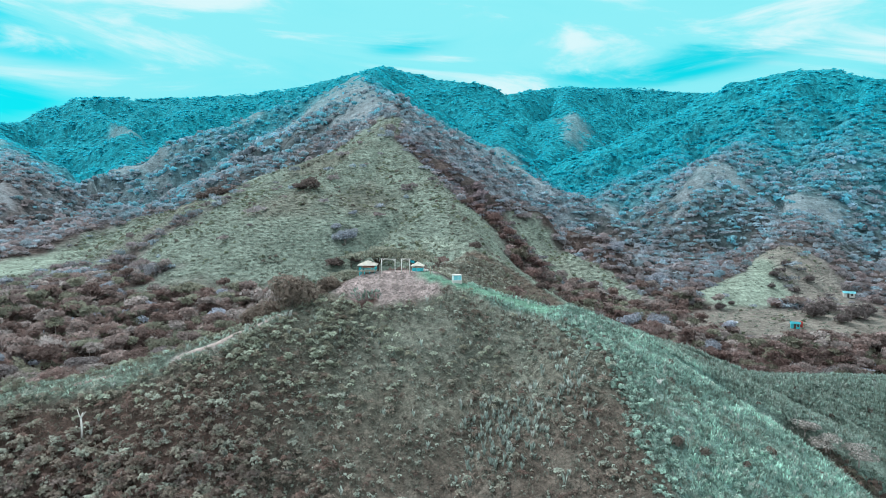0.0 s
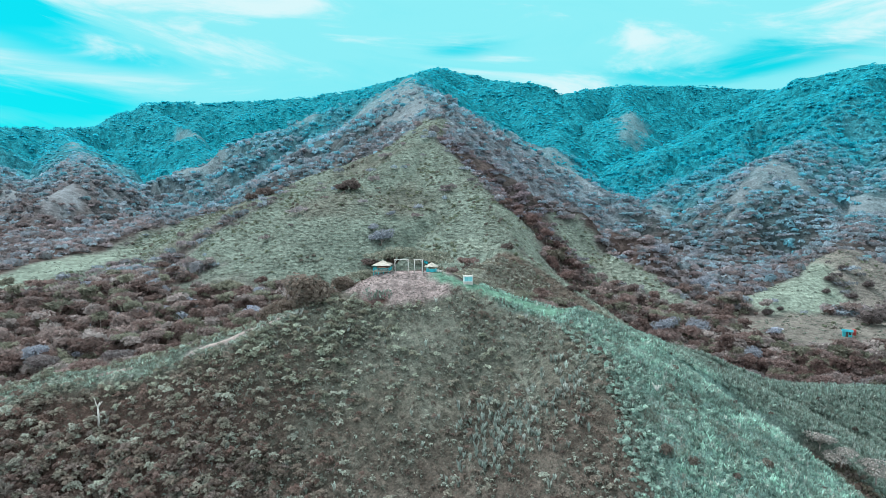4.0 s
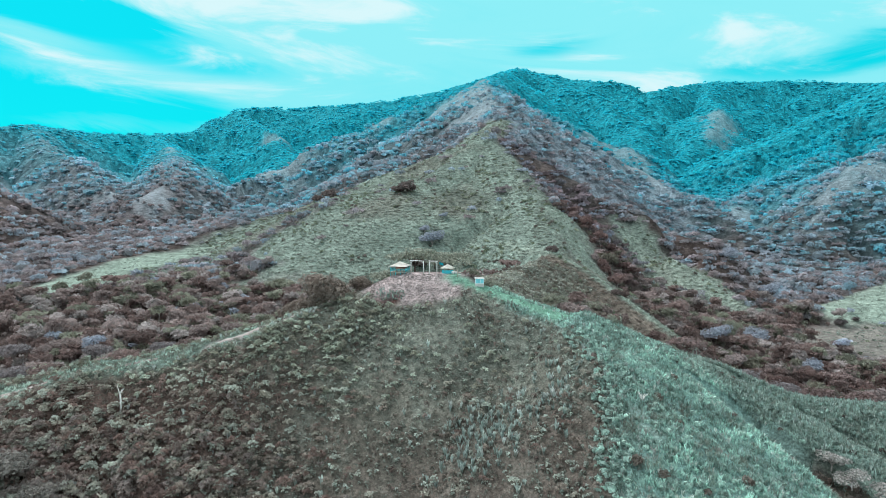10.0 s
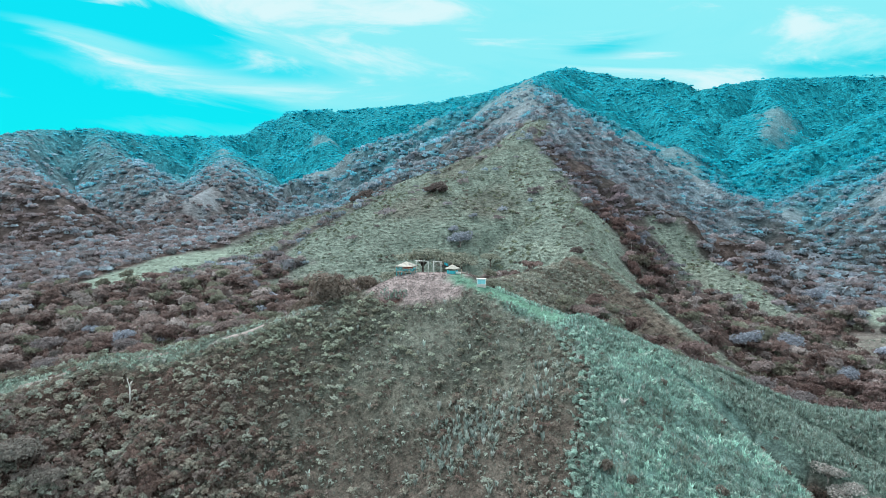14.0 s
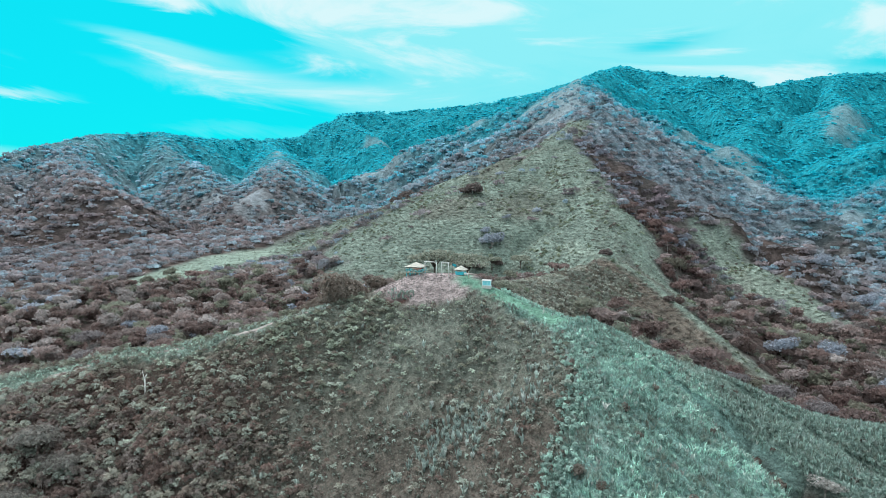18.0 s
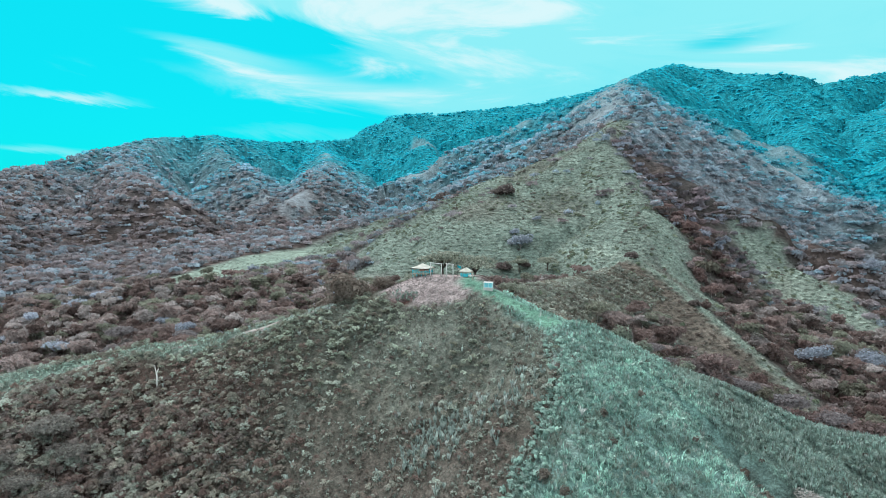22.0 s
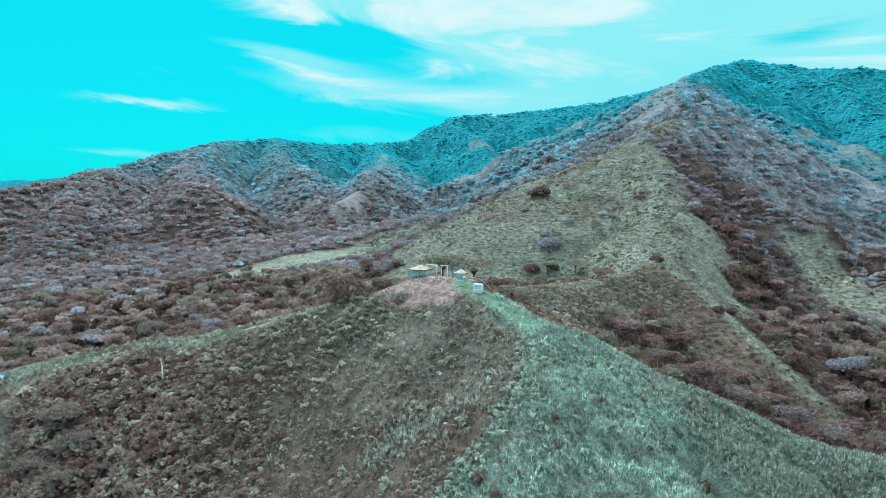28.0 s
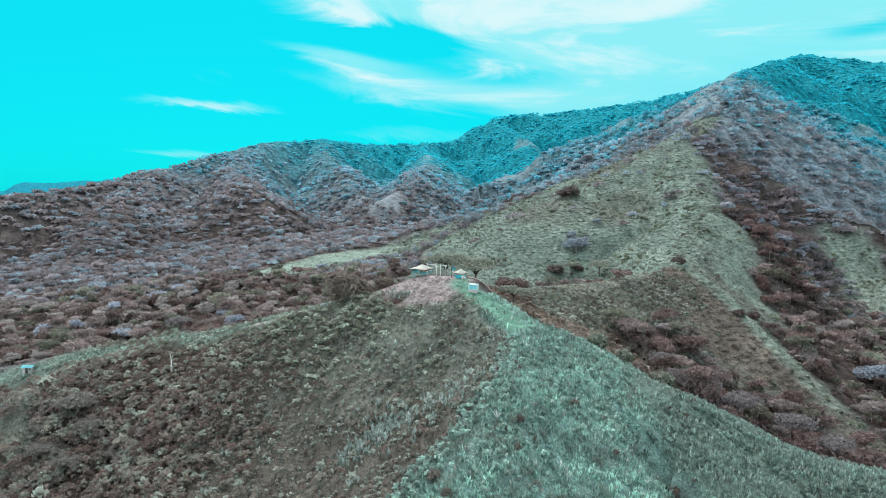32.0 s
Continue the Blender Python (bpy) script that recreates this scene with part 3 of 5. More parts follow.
TURQUOISE = plain("turquoise_paint", (.04, .52, .62), .5, 0, 2, .2, .005)
BLUE_TIN = plain("pale_blue_tin_roof", (.25, .72, .80), .4, .2, 1.5, .12, .01)
DARK_WOOD = plain("dark_weathered_wood", (.10, .085, .08), .85, 0, 3, .3, .02)
PALE_WOOD = plain("pale_wood", (.48, .40, .33), .8, 0, 3, .25, .02)
RED_PAINT = plain("red_paint", (.45, .06, .05), .5, 0, 2, .2, .005)
ROPE = plain("grey_rope", (.22, .20, .19), .9, 0, 8, .2, .005)
PALE_CYAN = plain("pale_cyan_paint", (.66, .90, .92), .5, 0, 2, .08, .005)
PLASTER = plain("plaster", (.62, .60, .58), .85, 0, 1.5, .15, .01)
GLASS_DARK = plain("dark_window_opening", (.03, .03, .035), .3, 0, 2, .1, .001)
DUST = plain("trodden_dust", (.40, .34, .32), .95, 0, 1.3, .25, .06)


def ground_mesh():
    fine = np.radians(np.arange(-62, 80.01, 0.32))
    coarse = np.radians(np.arange(82.5, 296, 3.5))
    ang = np.concatenate([fine, coarse])
    rad = np.concatenate([[.01, 8, 16, 24, 32], 40 * 1.0165 ** np.arange(0, 248), [2450, 2650, 2850, 3050, 3200, 3350, 3500, 3700, 4200]])
    A, R = np.meshgrid(ang, rad)
    X, Y = 38 - np.sin(A) * R, np.cos(A) * R
    Z = land(X, Y)
    nr, na = A.shape
    co = np.stack([X, Y, Z], -1).reshape(-1, 3)
    i, j = np.meshgrid(np.arange(nr - 1), np.arange(na), indexing="ij")
    j2 = (j + 1) % na
    quads = np.stack([i * na + j, (i + 1) * na + j, (i + 1) * na + j2, i * na + j2], -1).reshape(-1, 4)
    quads = quads[:, ::-1]
    me = bpy.data.meshes.new("ground")
    me.from_pydata(co, [], quads)
    me.polygons.foreach_set("use_smooth", np.ones(len(quads), bool))
    me.update()
    return me, X.ravel(), Y.ravel(), Z.ravel()

me, gx, gy, gz = ground_mesh()
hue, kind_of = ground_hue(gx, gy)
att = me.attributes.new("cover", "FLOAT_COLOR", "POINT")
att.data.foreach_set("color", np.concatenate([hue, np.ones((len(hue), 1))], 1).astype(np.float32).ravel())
me.attributes.new("wood", "FLOAT", "POINT").data.foreach_set("value", kind_of["wood"].astype(np.float32))
me.materials.append(GROUND)
ground = tagged(new("ground", me), "steep grassy ridges and wooded mountain slopes", "ground", "", "structure")


# ---- plants: leaves are kite-shaped blades in rosettes ----
rng = np.random.default_rng(7)


def lens(count, radius, thick, z, leaf=0.0, at=(0, 0), low=-.4, lobes=.12, ruffle=.36):
    """An uneven, lobed cushion of small overlapping leaf clumps; leaf 0 chooses the clump that just closes it."""
    k = np.arange(count) + .5
    dz = 1 - (1 - low) * k / count
    a = k * 2.39996 + rng.uniform(0, 6)
    w = np.sqrt(1 - dz * dz)
    d = np.stack([w * np.cos(a), w * np.sin(a), dz], 1)
    f, ph = rng.normal(0, 2.8, (5, 3)), rng.uniform(0, 6.28, 5)
    span = np.array([radius, radius, thick])
    p = d * span * (1 + lobes * np.sin(d @ f.T + ph).sum(1) + rng.uniform(-.16, .1, count))[:, None]
    n = d / span * thick + rng.normal(0, ruffle, (count, 3))
    n /= np.linalg.norm(n, axis=1)[:, None]
    u = np.cross(n, rng.normal(0, 1, (count, 3)))
    u /= np.linalg.norm(u, axis=1)[:, None]
    v = np.cross(n, u)
    size = leaf or .95 * math.sqrt(3.14 * radius * (radius + 1.2 * thick) / count)
    L = (size * rng.uniform(.6, 1.3, count))[:, None]
    W = L * rng.uniform(.6, .95, count)[:, None]
    tuck = n * L * .3
    q = np.stack([p - u * L - tuck, p - v * W, p + u * L - tuck, p + v * W], 1)
    return q + np.array([at[0], at[1], z])


def layered(count, radius, height, thick, leaf, tiers=3):
    """Flat cushions side by side at uneven heights: the spreading trees of the slopes."""
    out = []
    for k in range(tiers):
        a = k * 6.283 / tiers + rng.uniform(-.5, .5)
        r = radius * rng.uniform(.35, .55)
        out.append(lens(count // tiers, radius * rng.uniform(.5, .7), thick * rng.uniform(.8, 1.2), height * rng.uniform(.7, 1) - thick, leaf, (r * math.cos(a), r * math.sin(a))))
    return np.concatenate(out)


def heaped(count, radius, height, leaf, lumps=4, low=-.3):
    """Rounded lumps of leaves heaped into one uneven crown."""
    out = [lens(count // 2, radius * .8, height * .5, height * .5, leaf, low=low)]
    for k in range(lumps):
        a, r = k * 6.283 / lumps + rng.uniform(-.5, .5), radius * rng.uniform(.4, .65)
        h = height * rng.uniform(.22, .34)
        out.append(lens(count // (2 * lumps), radius * rng.uniform(.35, .5), h, height * rng.uniform(.35, .75) - h * .4, leaf, (r * math.cos(a), r * math.sin(a))))
    return np.concatenate(out)


def headed(heads, radius, height, quads=5):
    """Small rounded heads of leaves, side by side, highest in the middle."""
    out = []
    for k in range(heads):
        a, r = k * 2.4 + rng.uniform(-.3, .3), radius * math.sqrt((k + .3) / heads)
        z = height * (1 - .38 * (r / radius) ** 2) * rng.uniform(.84, 1.04)
        out.append(lens(quads, radius * rng.uniform(.22, .36), radius * rng.uniform(.15, .25), z, 0, (r * math.cos(a), r * math.sin(a)), low=-.15, lobes=.1, ruffle=.3))
    return np.concatenate(out)


def rosette(c, length, count, droop, lift=0.0):
    """count blades round the point c; droop: how far their tips hang."""
    a = rng.uniform(0, 6.28) + np.arange(count) * 6.283 / count + rng.uniform(-.35, .35, count)
    L = length * rng.uniform(.7, 1.15, count)
    d = np.stack([np.cos(a), np.sin(a), np.zeros(count)], 1)
    q = np.stack([-np.sin(a), np.cos(a), np.zeros(count)], 1)
    up = np.array([0, 0, 1.0])
    dr = droop * rng.uniform(.5, 1.5, count)
    mid = c + d * (L * .55)[:, None] + up * (lift * L - dr * L * .15)[:, None]
    w = (L * rng.uniform(.26, .4, count))[:, None]
    tip = c + d * L[:, None] + up * (lift * L - dr * L * .75)[:, None]
    base = np.repeat(c[None], count, 0) - up * .03 * length
    return np.stack([base, mid - q * w, tip, mid + q * w], 1)


def shell(count, radius, height, base, leaf, squash=.75):
    """Leaf clumps over an uneven, lobed crown; each lies roughly along the crown's face."""
    k = np.arange(count) + .5
    dz = 1 - 1.22 * k / count
    a = k * 2.39996 + rng.uniform(0, 6)
    s = np.sqrt(np.clip(1 - dz * dz, 0, 1))
    d = np.stack([s * np.cos(a), s * np.sin(a), dz], 1)
    f = rng.normal(0, 2.6, (5, 3))
    ph = rng.uniform(0, 6.28, 5)
    lobe = 1 + .13 * np.sin(d @ f.T + ph).sum(1) + rng.uniform(-.1, .1, count)
    mid = base + (height - base) * .35
    p = np.stack([radius * lobe * d[:, 0], radius * lobe * d[:, 1], mid + (height - mid) * lobe * np.where(dz > 0, dz, dz * .8)], 1)
    n = d * np.array([1, 1, squash + .5]) + rng.normal(0, .24, (count, 3))
    n /= np.linalg.norm(n, axis=1)[:, None]
    u = np.cross(n, rng.normal(0, 1, (count, 3)))
    u /= np.linalg.norm(u, axis=1)[:, None]
    v = np.cross(n, u)
    L = (leaf * rng.uniform(.65, 1.3, count))[:, None]
    W = L * rng.uniform(.5, .8, count)[:, None]
    dip = np.array([0, 0, -.22]) * L
    return np.stack([p - u * L + dip, p - v * W, p + u * L + dip, p + v * W], 1)


def dome(radius, height, base, sides=6, c=(0, 0)):
    """A ragged leafy mound of facets that rises from base to height."""
    a = np.arange(sides) * 6.2832 / sides + rng.uniform(0, 6)
    rings = []
    for s, t in ((1.0, 0.0), (.82, .55), (.36, .92)):
        r = radius * s * rng.uniform(.72, 1.28, sides)
        rings.append(np.stack([c[0] + r * np.cos(a), c[1] + r * np.sin(a), base + (height - base) * (t + rng.uniform(-.1, .1, sides))], 1))
    top = np.repeat([[c[0] + rng.uniform(-.2, .2) * radius, c[1] + rng.uniform(-.2, .2) * radius, height]], sides, 0)
    quads = []
    for lo, hi in zip(rings, rings[1:]):
        quads.append(np.stack([lo, np.roll(lo, -1, 0), np.roll(hi, -1, 0), hi], 1))
    m = rings[-1]
    quads.append(np.stack([m[0::2], np.roll(m, -1, 0)[0::2], np.roll(m, -2, 0)[0::2], top[0::2]], 1))
    return np.concatenate(quads)


def stem(radius, height, lean=(0, 0), sides=3):
    a = np.arange(sides) * 6.283 / sides
    quads = []
    for k in range(sides):
        p, q = a[k], a[(k + 1) % sides]
        lo = [(radius * math.cos(t), radius * math.sin(t), -.4) for t in (p, q)]
        hi = [(radius * .55 * math.cos(t) + lean[0], radius * .55 * math.sin(t) + lean[1], height) for t in (q, p)]
        quads.append(lo + hi)
    return np.array(quads)


def tuft(blades, height, spread):
    out = []
    for i in range(blades):
        a, h = rng.uniform(0, 6.28), height * rng.uniform(.6, 1.1)
        d = np.array([math.cos(a), math.sin(a), 0])
        q = np.array([-math.sin(a), math.cos(a), 0]) * h * rng.uniform(.07, .12)
        s = spread * rng.uniform(.2, 1)
        b = d * s * .25
        m = d * s * .55 + np.array([0, 0, h * .6])
        t = d * s * 1.1 + np.array([0, 0, h * rng.uniform(.8, 1)])
        out.append([b - q * .6, m - q, t, m + q])
    return np.array(out)


def mesh_of_quads(name, quads, colours, material):
    """quads (n, 4, 3) and a colour for each, as one mesh."""
    nq = len(quads)
    m = bpy.data.meshes.new(name)
    m.vertices.add(nq * 4)
    m.vertices.foreach_set("co", quads.astype(np.float32).ravel())
    m.loops.add(nq * 4)
    m.loops.foreach_set("vertex_index", np.arange(nq * 4, dtype=np.int32))
    m.polygons.add(nq)
    m.polygons.foreach_set("loop_start", np.arange(0, nq * 4, 4, dtype=np.int32))
    a = m.attributes.new("leaf", "FLOAT_COLOR", "POINT")
    c4 = np.concatenate([colours, np.ones((nq, 1))], 1).astype(np.float32)
    a.data.foreach_set("color", np.repeat(c4, 4, 0).ravel())
    m.materials.append(material)
    m.update(calc_edges=True)
    return m


def strew(name, kinds, xy, size, hues, label, category, sink=0.0, woody=(.30, .27, .25), gain=1.0, material=None, yaw=None):
    """Plants of the given kinds at xy on the land, joined into one. kinds: (blades, stems) pairs."""
    z = land(xy[:, 0], xy[:, 1]) - sink
    which = rng.integers(0, len(kinds), len(xy))
    if yaw is None:
        yaw = rng.uniform(0, 6.283, len(xy))
    Q, C = [], []
    for k, (blades, stems) in enumerate(kinds):
        sel = np.nonzero(which == k)[0]
        if not len(sel):
            continue
        parts = blades if stems is None else np.concatenate([blades, stems])
        c, s = np.cos(yaw[sel])[:, None, None], np.sin(yaw[sel])[:, None, None]
        sc = size[sel][:, None, None]
        x = (parts[None, :, :, 0] * c - parts[None, :, :, 1] * s) * sc + xy[sel, 0][:, None, None]
        y = (parts[None, :, :, 0] * s + parts[None, :, :, 1] * c) * sc + xy[sel, 1][:, None, None]
        zz = parts[None, :, :, 2] * sc + z[sel][:, None, None]
        Q.append(np.stack([x, y, zz], -1).reshape(-1, 4, 3))
        col = np.repeat(hues[sel][:, None, :] * gain, len(parts), 1)
        if stems is not None:
            col[:, len(blades):] = woody
        C.append(col.reshape(-1, 3))
    me = mesh_of_quads(name, np.concatenate(Q), np.concatenate(C), material or LEAF)
    return tagged(new(name, me), label, category, "", "stuff")


def pick(hues, weights, n, vary=.24):
    hues = np.array(hues)
    return hues[rng.choice(len(hues), n, p=np.array(weights) / sum(weights))] * rng.uniform(1 - vary, 1 + vary, (n, 1))


def sector(n, r0, r1, a0=-60.0, a1=78.0):
    """n places spread evenly over a ring sector round the view's foot."""
    r = np.sqrt(rng.uniform(r0 * r0, r1 * r1, n))
    a = np.radians(rng.uniform(a0, a1, n))
    return np.stack([38 - np.sin(a) * r, np.cos(a) * r], 1)


def patch(n, x0, x1, y0, y1):
    return np.stack([rng.uniform(x0, x1, n), rng.uniform(y0, y1, n)], 1)


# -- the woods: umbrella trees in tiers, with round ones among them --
def camera_sees(x, y, tall, heads=((38, 0),), steps=34):
    """True where a plant this tall shows from heads near the camera's path, at its height."""
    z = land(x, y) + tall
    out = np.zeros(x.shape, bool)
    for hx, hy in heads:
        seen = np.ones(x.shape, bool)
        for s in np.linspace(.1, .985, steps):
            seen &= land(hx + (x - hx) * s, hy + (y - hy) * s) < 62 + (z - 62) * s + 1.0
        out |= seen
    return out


# leaf colours pass through blue to teal with distance, haze put into the colour
def hazed_hues(x, y, far):
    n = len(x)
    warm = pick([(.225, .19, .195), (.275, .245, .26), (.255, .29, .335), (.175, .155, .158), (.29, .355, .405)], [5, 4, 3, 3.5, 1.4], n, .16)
    haze_teal = pick([(.015, .385, .465), (.018, .41, .50), (.022, .43, .525), (.025, .37, .445)], [4, 4, 2, 2], n, .07)
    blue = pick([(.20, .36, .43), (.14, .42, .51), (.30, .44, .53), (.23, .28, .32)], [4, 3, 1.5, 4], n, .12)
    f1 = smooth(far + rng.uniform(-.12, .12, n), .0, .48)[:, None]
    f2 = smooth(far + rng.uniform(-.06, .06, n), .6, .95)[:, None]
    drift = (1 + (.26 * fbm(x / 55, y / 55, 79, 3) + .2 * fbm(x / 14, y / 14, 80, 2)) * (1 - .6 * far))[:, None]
    return ((warm * (1 - f1) + blue * f1) * (1 - f2) + haze_teal * f2) * drift


def mountain_woods(name, n, r0, r1, kinds, size, label, tall, material, gain):
    xy = sector(n, r0, r1)
    c = cover(xy[:, 0], xy[:, 1])
    keep = (rng.uniform(0, 1, n) > np.where(c["bald"] > .4, .95, .97) * c["open"]) & (rng.uniform(0, 1, n) > .35 * smooth(fbm(xy[:, 0] / 60, xy[:, 1] / 60, 77, 3), .2, .5))
    keep &= near_line(xy[:, 0], xy[:, 1], FIELD) > 19
    xy, far, bald, dark = xy[keep], c["far"][keep], c["bald"][keep], c["gully"][keep]
    # trees hidden from the camera's side are left out
    keep = camera_sees(xy[:, 0], xy[:, 1], tall)
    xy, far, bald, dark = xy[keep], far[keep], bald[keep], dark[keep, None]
    hues = hazed_hues(xy[:, 0], xy[:, 1], far) * (1 - dark + dark * np.array([.84, .76, .78]))
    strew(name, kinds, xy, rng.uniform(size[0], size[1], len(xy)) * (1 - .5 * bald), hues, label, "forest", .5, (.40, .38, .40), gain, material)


def grove(count, leaf, tiers, stems=True, ruffle=.36):
    kinds = []
    for k in range(20):
        rad, hgt = rng.uniform(2.4, 3.6), rng.uniform(3.4, 5.8)
        if k % 3:
            wide = layered(count, rad * 1.25, hgt, hgt * .2, leaf, tiers) if tiers > 1 else lens(count, rad * 1.1, hgt * (.26 if stems else .2), hgt * (.62 if stems else .1), leaf, lobes=.15, ruffle=ruffle, low=-.3 if stems else .1)
            kinds.append((wide, stem(.1, hgt * .7, rng.uniform(-.5, .5, 2), 2) if stems and k % 2 else None))
        else:
            kinds.append((lens(count, rad * .9, hgt * (.45 if stems else .3), hgt * (.3 if stems else .1), leaf, lobes=.14, ruffle=ruffle, low=-.3 if stems else .1), None))
    return kinds


mountain_woods("upper_valley_forest", 13500, 300, 520, grove(24, 0, 2), (.38, 1.0), "mauve, brown and blue-grey umbrella trees on the upper valley sides, tinted bluer as haze", 4, LACE, 1.36)
mountain_woods("mountain_forest", 20000, 520, 900, grove(11, 0, 1, True, .12), (.5, 1.15), "dense mauve forest on the mountain slopes, tinted blue-green as haze", 5, FAR_LEAF, 1.36)
mountain_woods("summit_forest", 34000, 900, 1750, grove(7, 0, 1, False, .06), (.6, 1.3), "dense forest on the high mountain slopes, tinted teal as haze", 6, FAR_LEAF, 1.42)


# -- the woods in the valleys: low thickets with taller trees among them --
def wooded(n, r0, r1, dense=1.0):
    xy = sector(n, r0, r1)
    c = cover(xy[:, 0], xy[:, 1])
    clear = fbm(xy[:, 0] / 40, xy[:, 1] / 40, 78, 3)
    keep = (c["open"] < .3) & (c["front"] < .2) & (xy[:, 1] > np.interp(-xy[:, 0], [40, 50, 70, 100, 122, 150, 230], [118, 116, 111, 102, 94, 85, 45])) & (rng.uniform(0, 1, n) < np.clip(1.0 - clear, .3, 1)) & (c["thin"] * dense < rng.uniform(.1, 1, n))
    keep &= ~((np.abs(xy[:, 0] - 3) < 29) & (xy[:, 1] < 168)) & (near_line(xy[:, 0], xy[:, 1], PATH) > 4)
    keep &= ~((xy[:, 0] > 25) & (xy[:, 1] < 138)) & (near_line(xy[:, 0], xy[:, 1], FIELD) > 17)
    xy = xy[keep]
    # only trees that show in the camera's view are kept
    return xy[camera_sees(xy[:, 0], xy[:, 1], 7, ((0, 0), (38, 2), (75, 20)), 16)]


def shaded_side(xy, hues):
    """Darkens and reddens the leaf colours on the shaded side east of the crest, and in the gully."""
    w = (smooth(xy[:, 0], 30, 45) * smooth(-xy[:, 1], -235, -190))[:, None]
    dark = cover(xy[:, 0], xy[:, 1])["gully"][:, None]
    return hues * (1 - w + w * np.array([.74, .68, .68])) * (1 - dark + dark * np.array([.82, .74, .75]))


THICKET = [(.165, .122, .114), (.235, .19, .182), (.185, .19, .152), (.30, .268, .262), (.31, .34, .40)]
xy = wooded(4200, 128, 215, .3)
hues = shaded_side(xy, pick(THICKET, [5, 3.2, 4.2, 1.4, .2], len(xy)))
kinds = [(lens(72, rng.uniform(1.0, 1.7), rng.uniform(.8, 1.4), rng.uniform(.5, .9), 0, lobes=.16), None) for _ in range(16)]
strew("near_valley_thicket", kinds, xy, rng.uniform(.4, 1.05, len(xy)), hues, "brown and olive thicket below the crest", "thicket", .1, gain=1.4, material=LACE)
xy = wooded(8200, 215, 320, .3)
n = len(xy)
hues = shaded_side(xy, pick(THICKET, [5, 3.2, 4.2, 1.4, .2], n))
kinds = [(lens(32, rng.uniform(1.0, 1.7), rng.uniform(.8, 1.4), rng.uniform(.5, .9), 0, lobes=.16), None) for _ in range(16)]
strew("valley_thicket", kinds, xy, rng.uniform(.4, 1.1, n), hues, "brown and olive thicket covering the valley sides", "thicket", .1, gain=1.4, material=LACE)
def valley_kinds(fine):
    kinds = []
    for k in range(15):
        hgt, rad = rng.uniform(4.5, 8.5), rng.uniform(1.9, 3.2)
        if k % 3:
            kinds.append((layered(fine, rad * 1.2, hgt, hgt * .12, 0, 5), stem(.11, hgt * .85, rng.uniform(-.6, .6, 2))))
        else:
            kinds.append((heaped(fine, rad, min(hgt, rad * 1.7), 0, 5), stem(.13, hgt * .6, rng.uniform(-.6, .6, 2))))
    return kinds


for name, number, r0, r1, fine, label in (("near_valley_forest", 1500, 132, 215, 240, "maroon, brown and olive trees with pale trunks below the crest"),
                                          ("valley_forest", 3400, 215, 320, 84, "mixed mauve, brown and lilac-leaved trees filling the valleys")):
    xy = wooded(number, r0, r1)
    n = len(xy)
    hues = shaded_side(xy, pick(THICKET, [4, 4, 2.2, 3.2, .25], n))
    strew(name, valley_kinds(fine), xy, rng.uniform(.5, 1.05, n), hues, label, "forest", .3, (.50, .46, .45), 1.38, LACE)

# -- scattered bushes on the turf of the spur and the fields --
xy = sector(42000, 140, 460)
c = cover(xy[:, 0], xy[:, 1])
clump = fbm(xy[:, 0] / 16, xy[:, 1] / 16, 88, 3)
keep = (np.maximum(c["spur"], c["pasture"]) > .5) & (rng.uniform(0, 1, len(xy)) < np.clip(clump * 1.5 + .12, .05, 1)) & (c["dirt"] < .1)
keep &= (c["pasture"] < .4) | (rng.uniform(0, 1, len(xy)) < .5)
xy = xy[keep]
n = len(xy)
hues = pick([(.165, .195, .14), (.15, .135, .12), (.21, .235, .175)], [4, 2, 3], n)
kinds = [(lens(14, rng.uniform(.6, .9), rng.uniform(.4, .7), .3, 0), None) for _ in range(12)]
strew("turf_bushes", kinds, xy, rng.uniform(.25, 1.1, n) ** 1.2, hues, "low olive and brown bushes dotted over the turf", "bush", .1, gain=1.25)

# -- fine grey-green scrub on the shoulder behind the tank --
xy = patch(11000, -28, 45, 138, 225)
c = cover(xy[:, 0], xy[:, 1])
gully = (np.abs(xy[:, 0] - 3) < 30) & (xy[:, 1] < 170) & (np.hypot((xy[:, 0] + 9) / 14, (xy[:, 1] - 136) / 6) > 1) & (c["open"] < .5)
keep = (c["shoulder"] > rng.uniform(.25, .9, len(xy))) | gully
xy, gully = xy[keep], gully[keep]
n = len(xy)
hues = pick([(.275, .285, .245), (.205, .187, .157), (.345, .36, .32)], [4, 3, 2], n) * np.where(gully[:, None], [.9, .72, .70], 1.0) * (1 + .5 * fbm(xy[:, 0] / 7, xy[:, 1] / 7, 83, 3))[:, None]
kinds = [(lens(15, rng.uniform(.4, .7), rng.uniform(.3, .6), .25, 0), None) for _ in range(12)]
strew("shoulder_scrub", kinds, xy, rng.uniform(.55, 1.3, n) * np.where(gully, 1.2, 1), hues, "fine grey-green scrub on the shoulder behind the huts", "scrub", .08, gain=1.25)

# -- tussocks of the far turf, in rows along the cattle treads --
xy = sector(150000, 140, 450)
c = cover(xy[:, 0], xy[:, 1])
keep = np.maximum.reduce([c["spur"], c["field"] * .25, c["pasture"] * .3]) > rng.uniform(.15, 1, len(xy))
xy, heath, pale = xy[keep], (c["heath"] * (1 - c["crestline"]))[keep], c["crestline"][keep]
z0 = land(xy[:, 0], xy[:, 1])
grad = np.stack([land(xy[:, 0] + .8, xy[:, 1]) - z0, land(xy[:, 0], xy[:, 1] + .8) - z0], 1) / .8
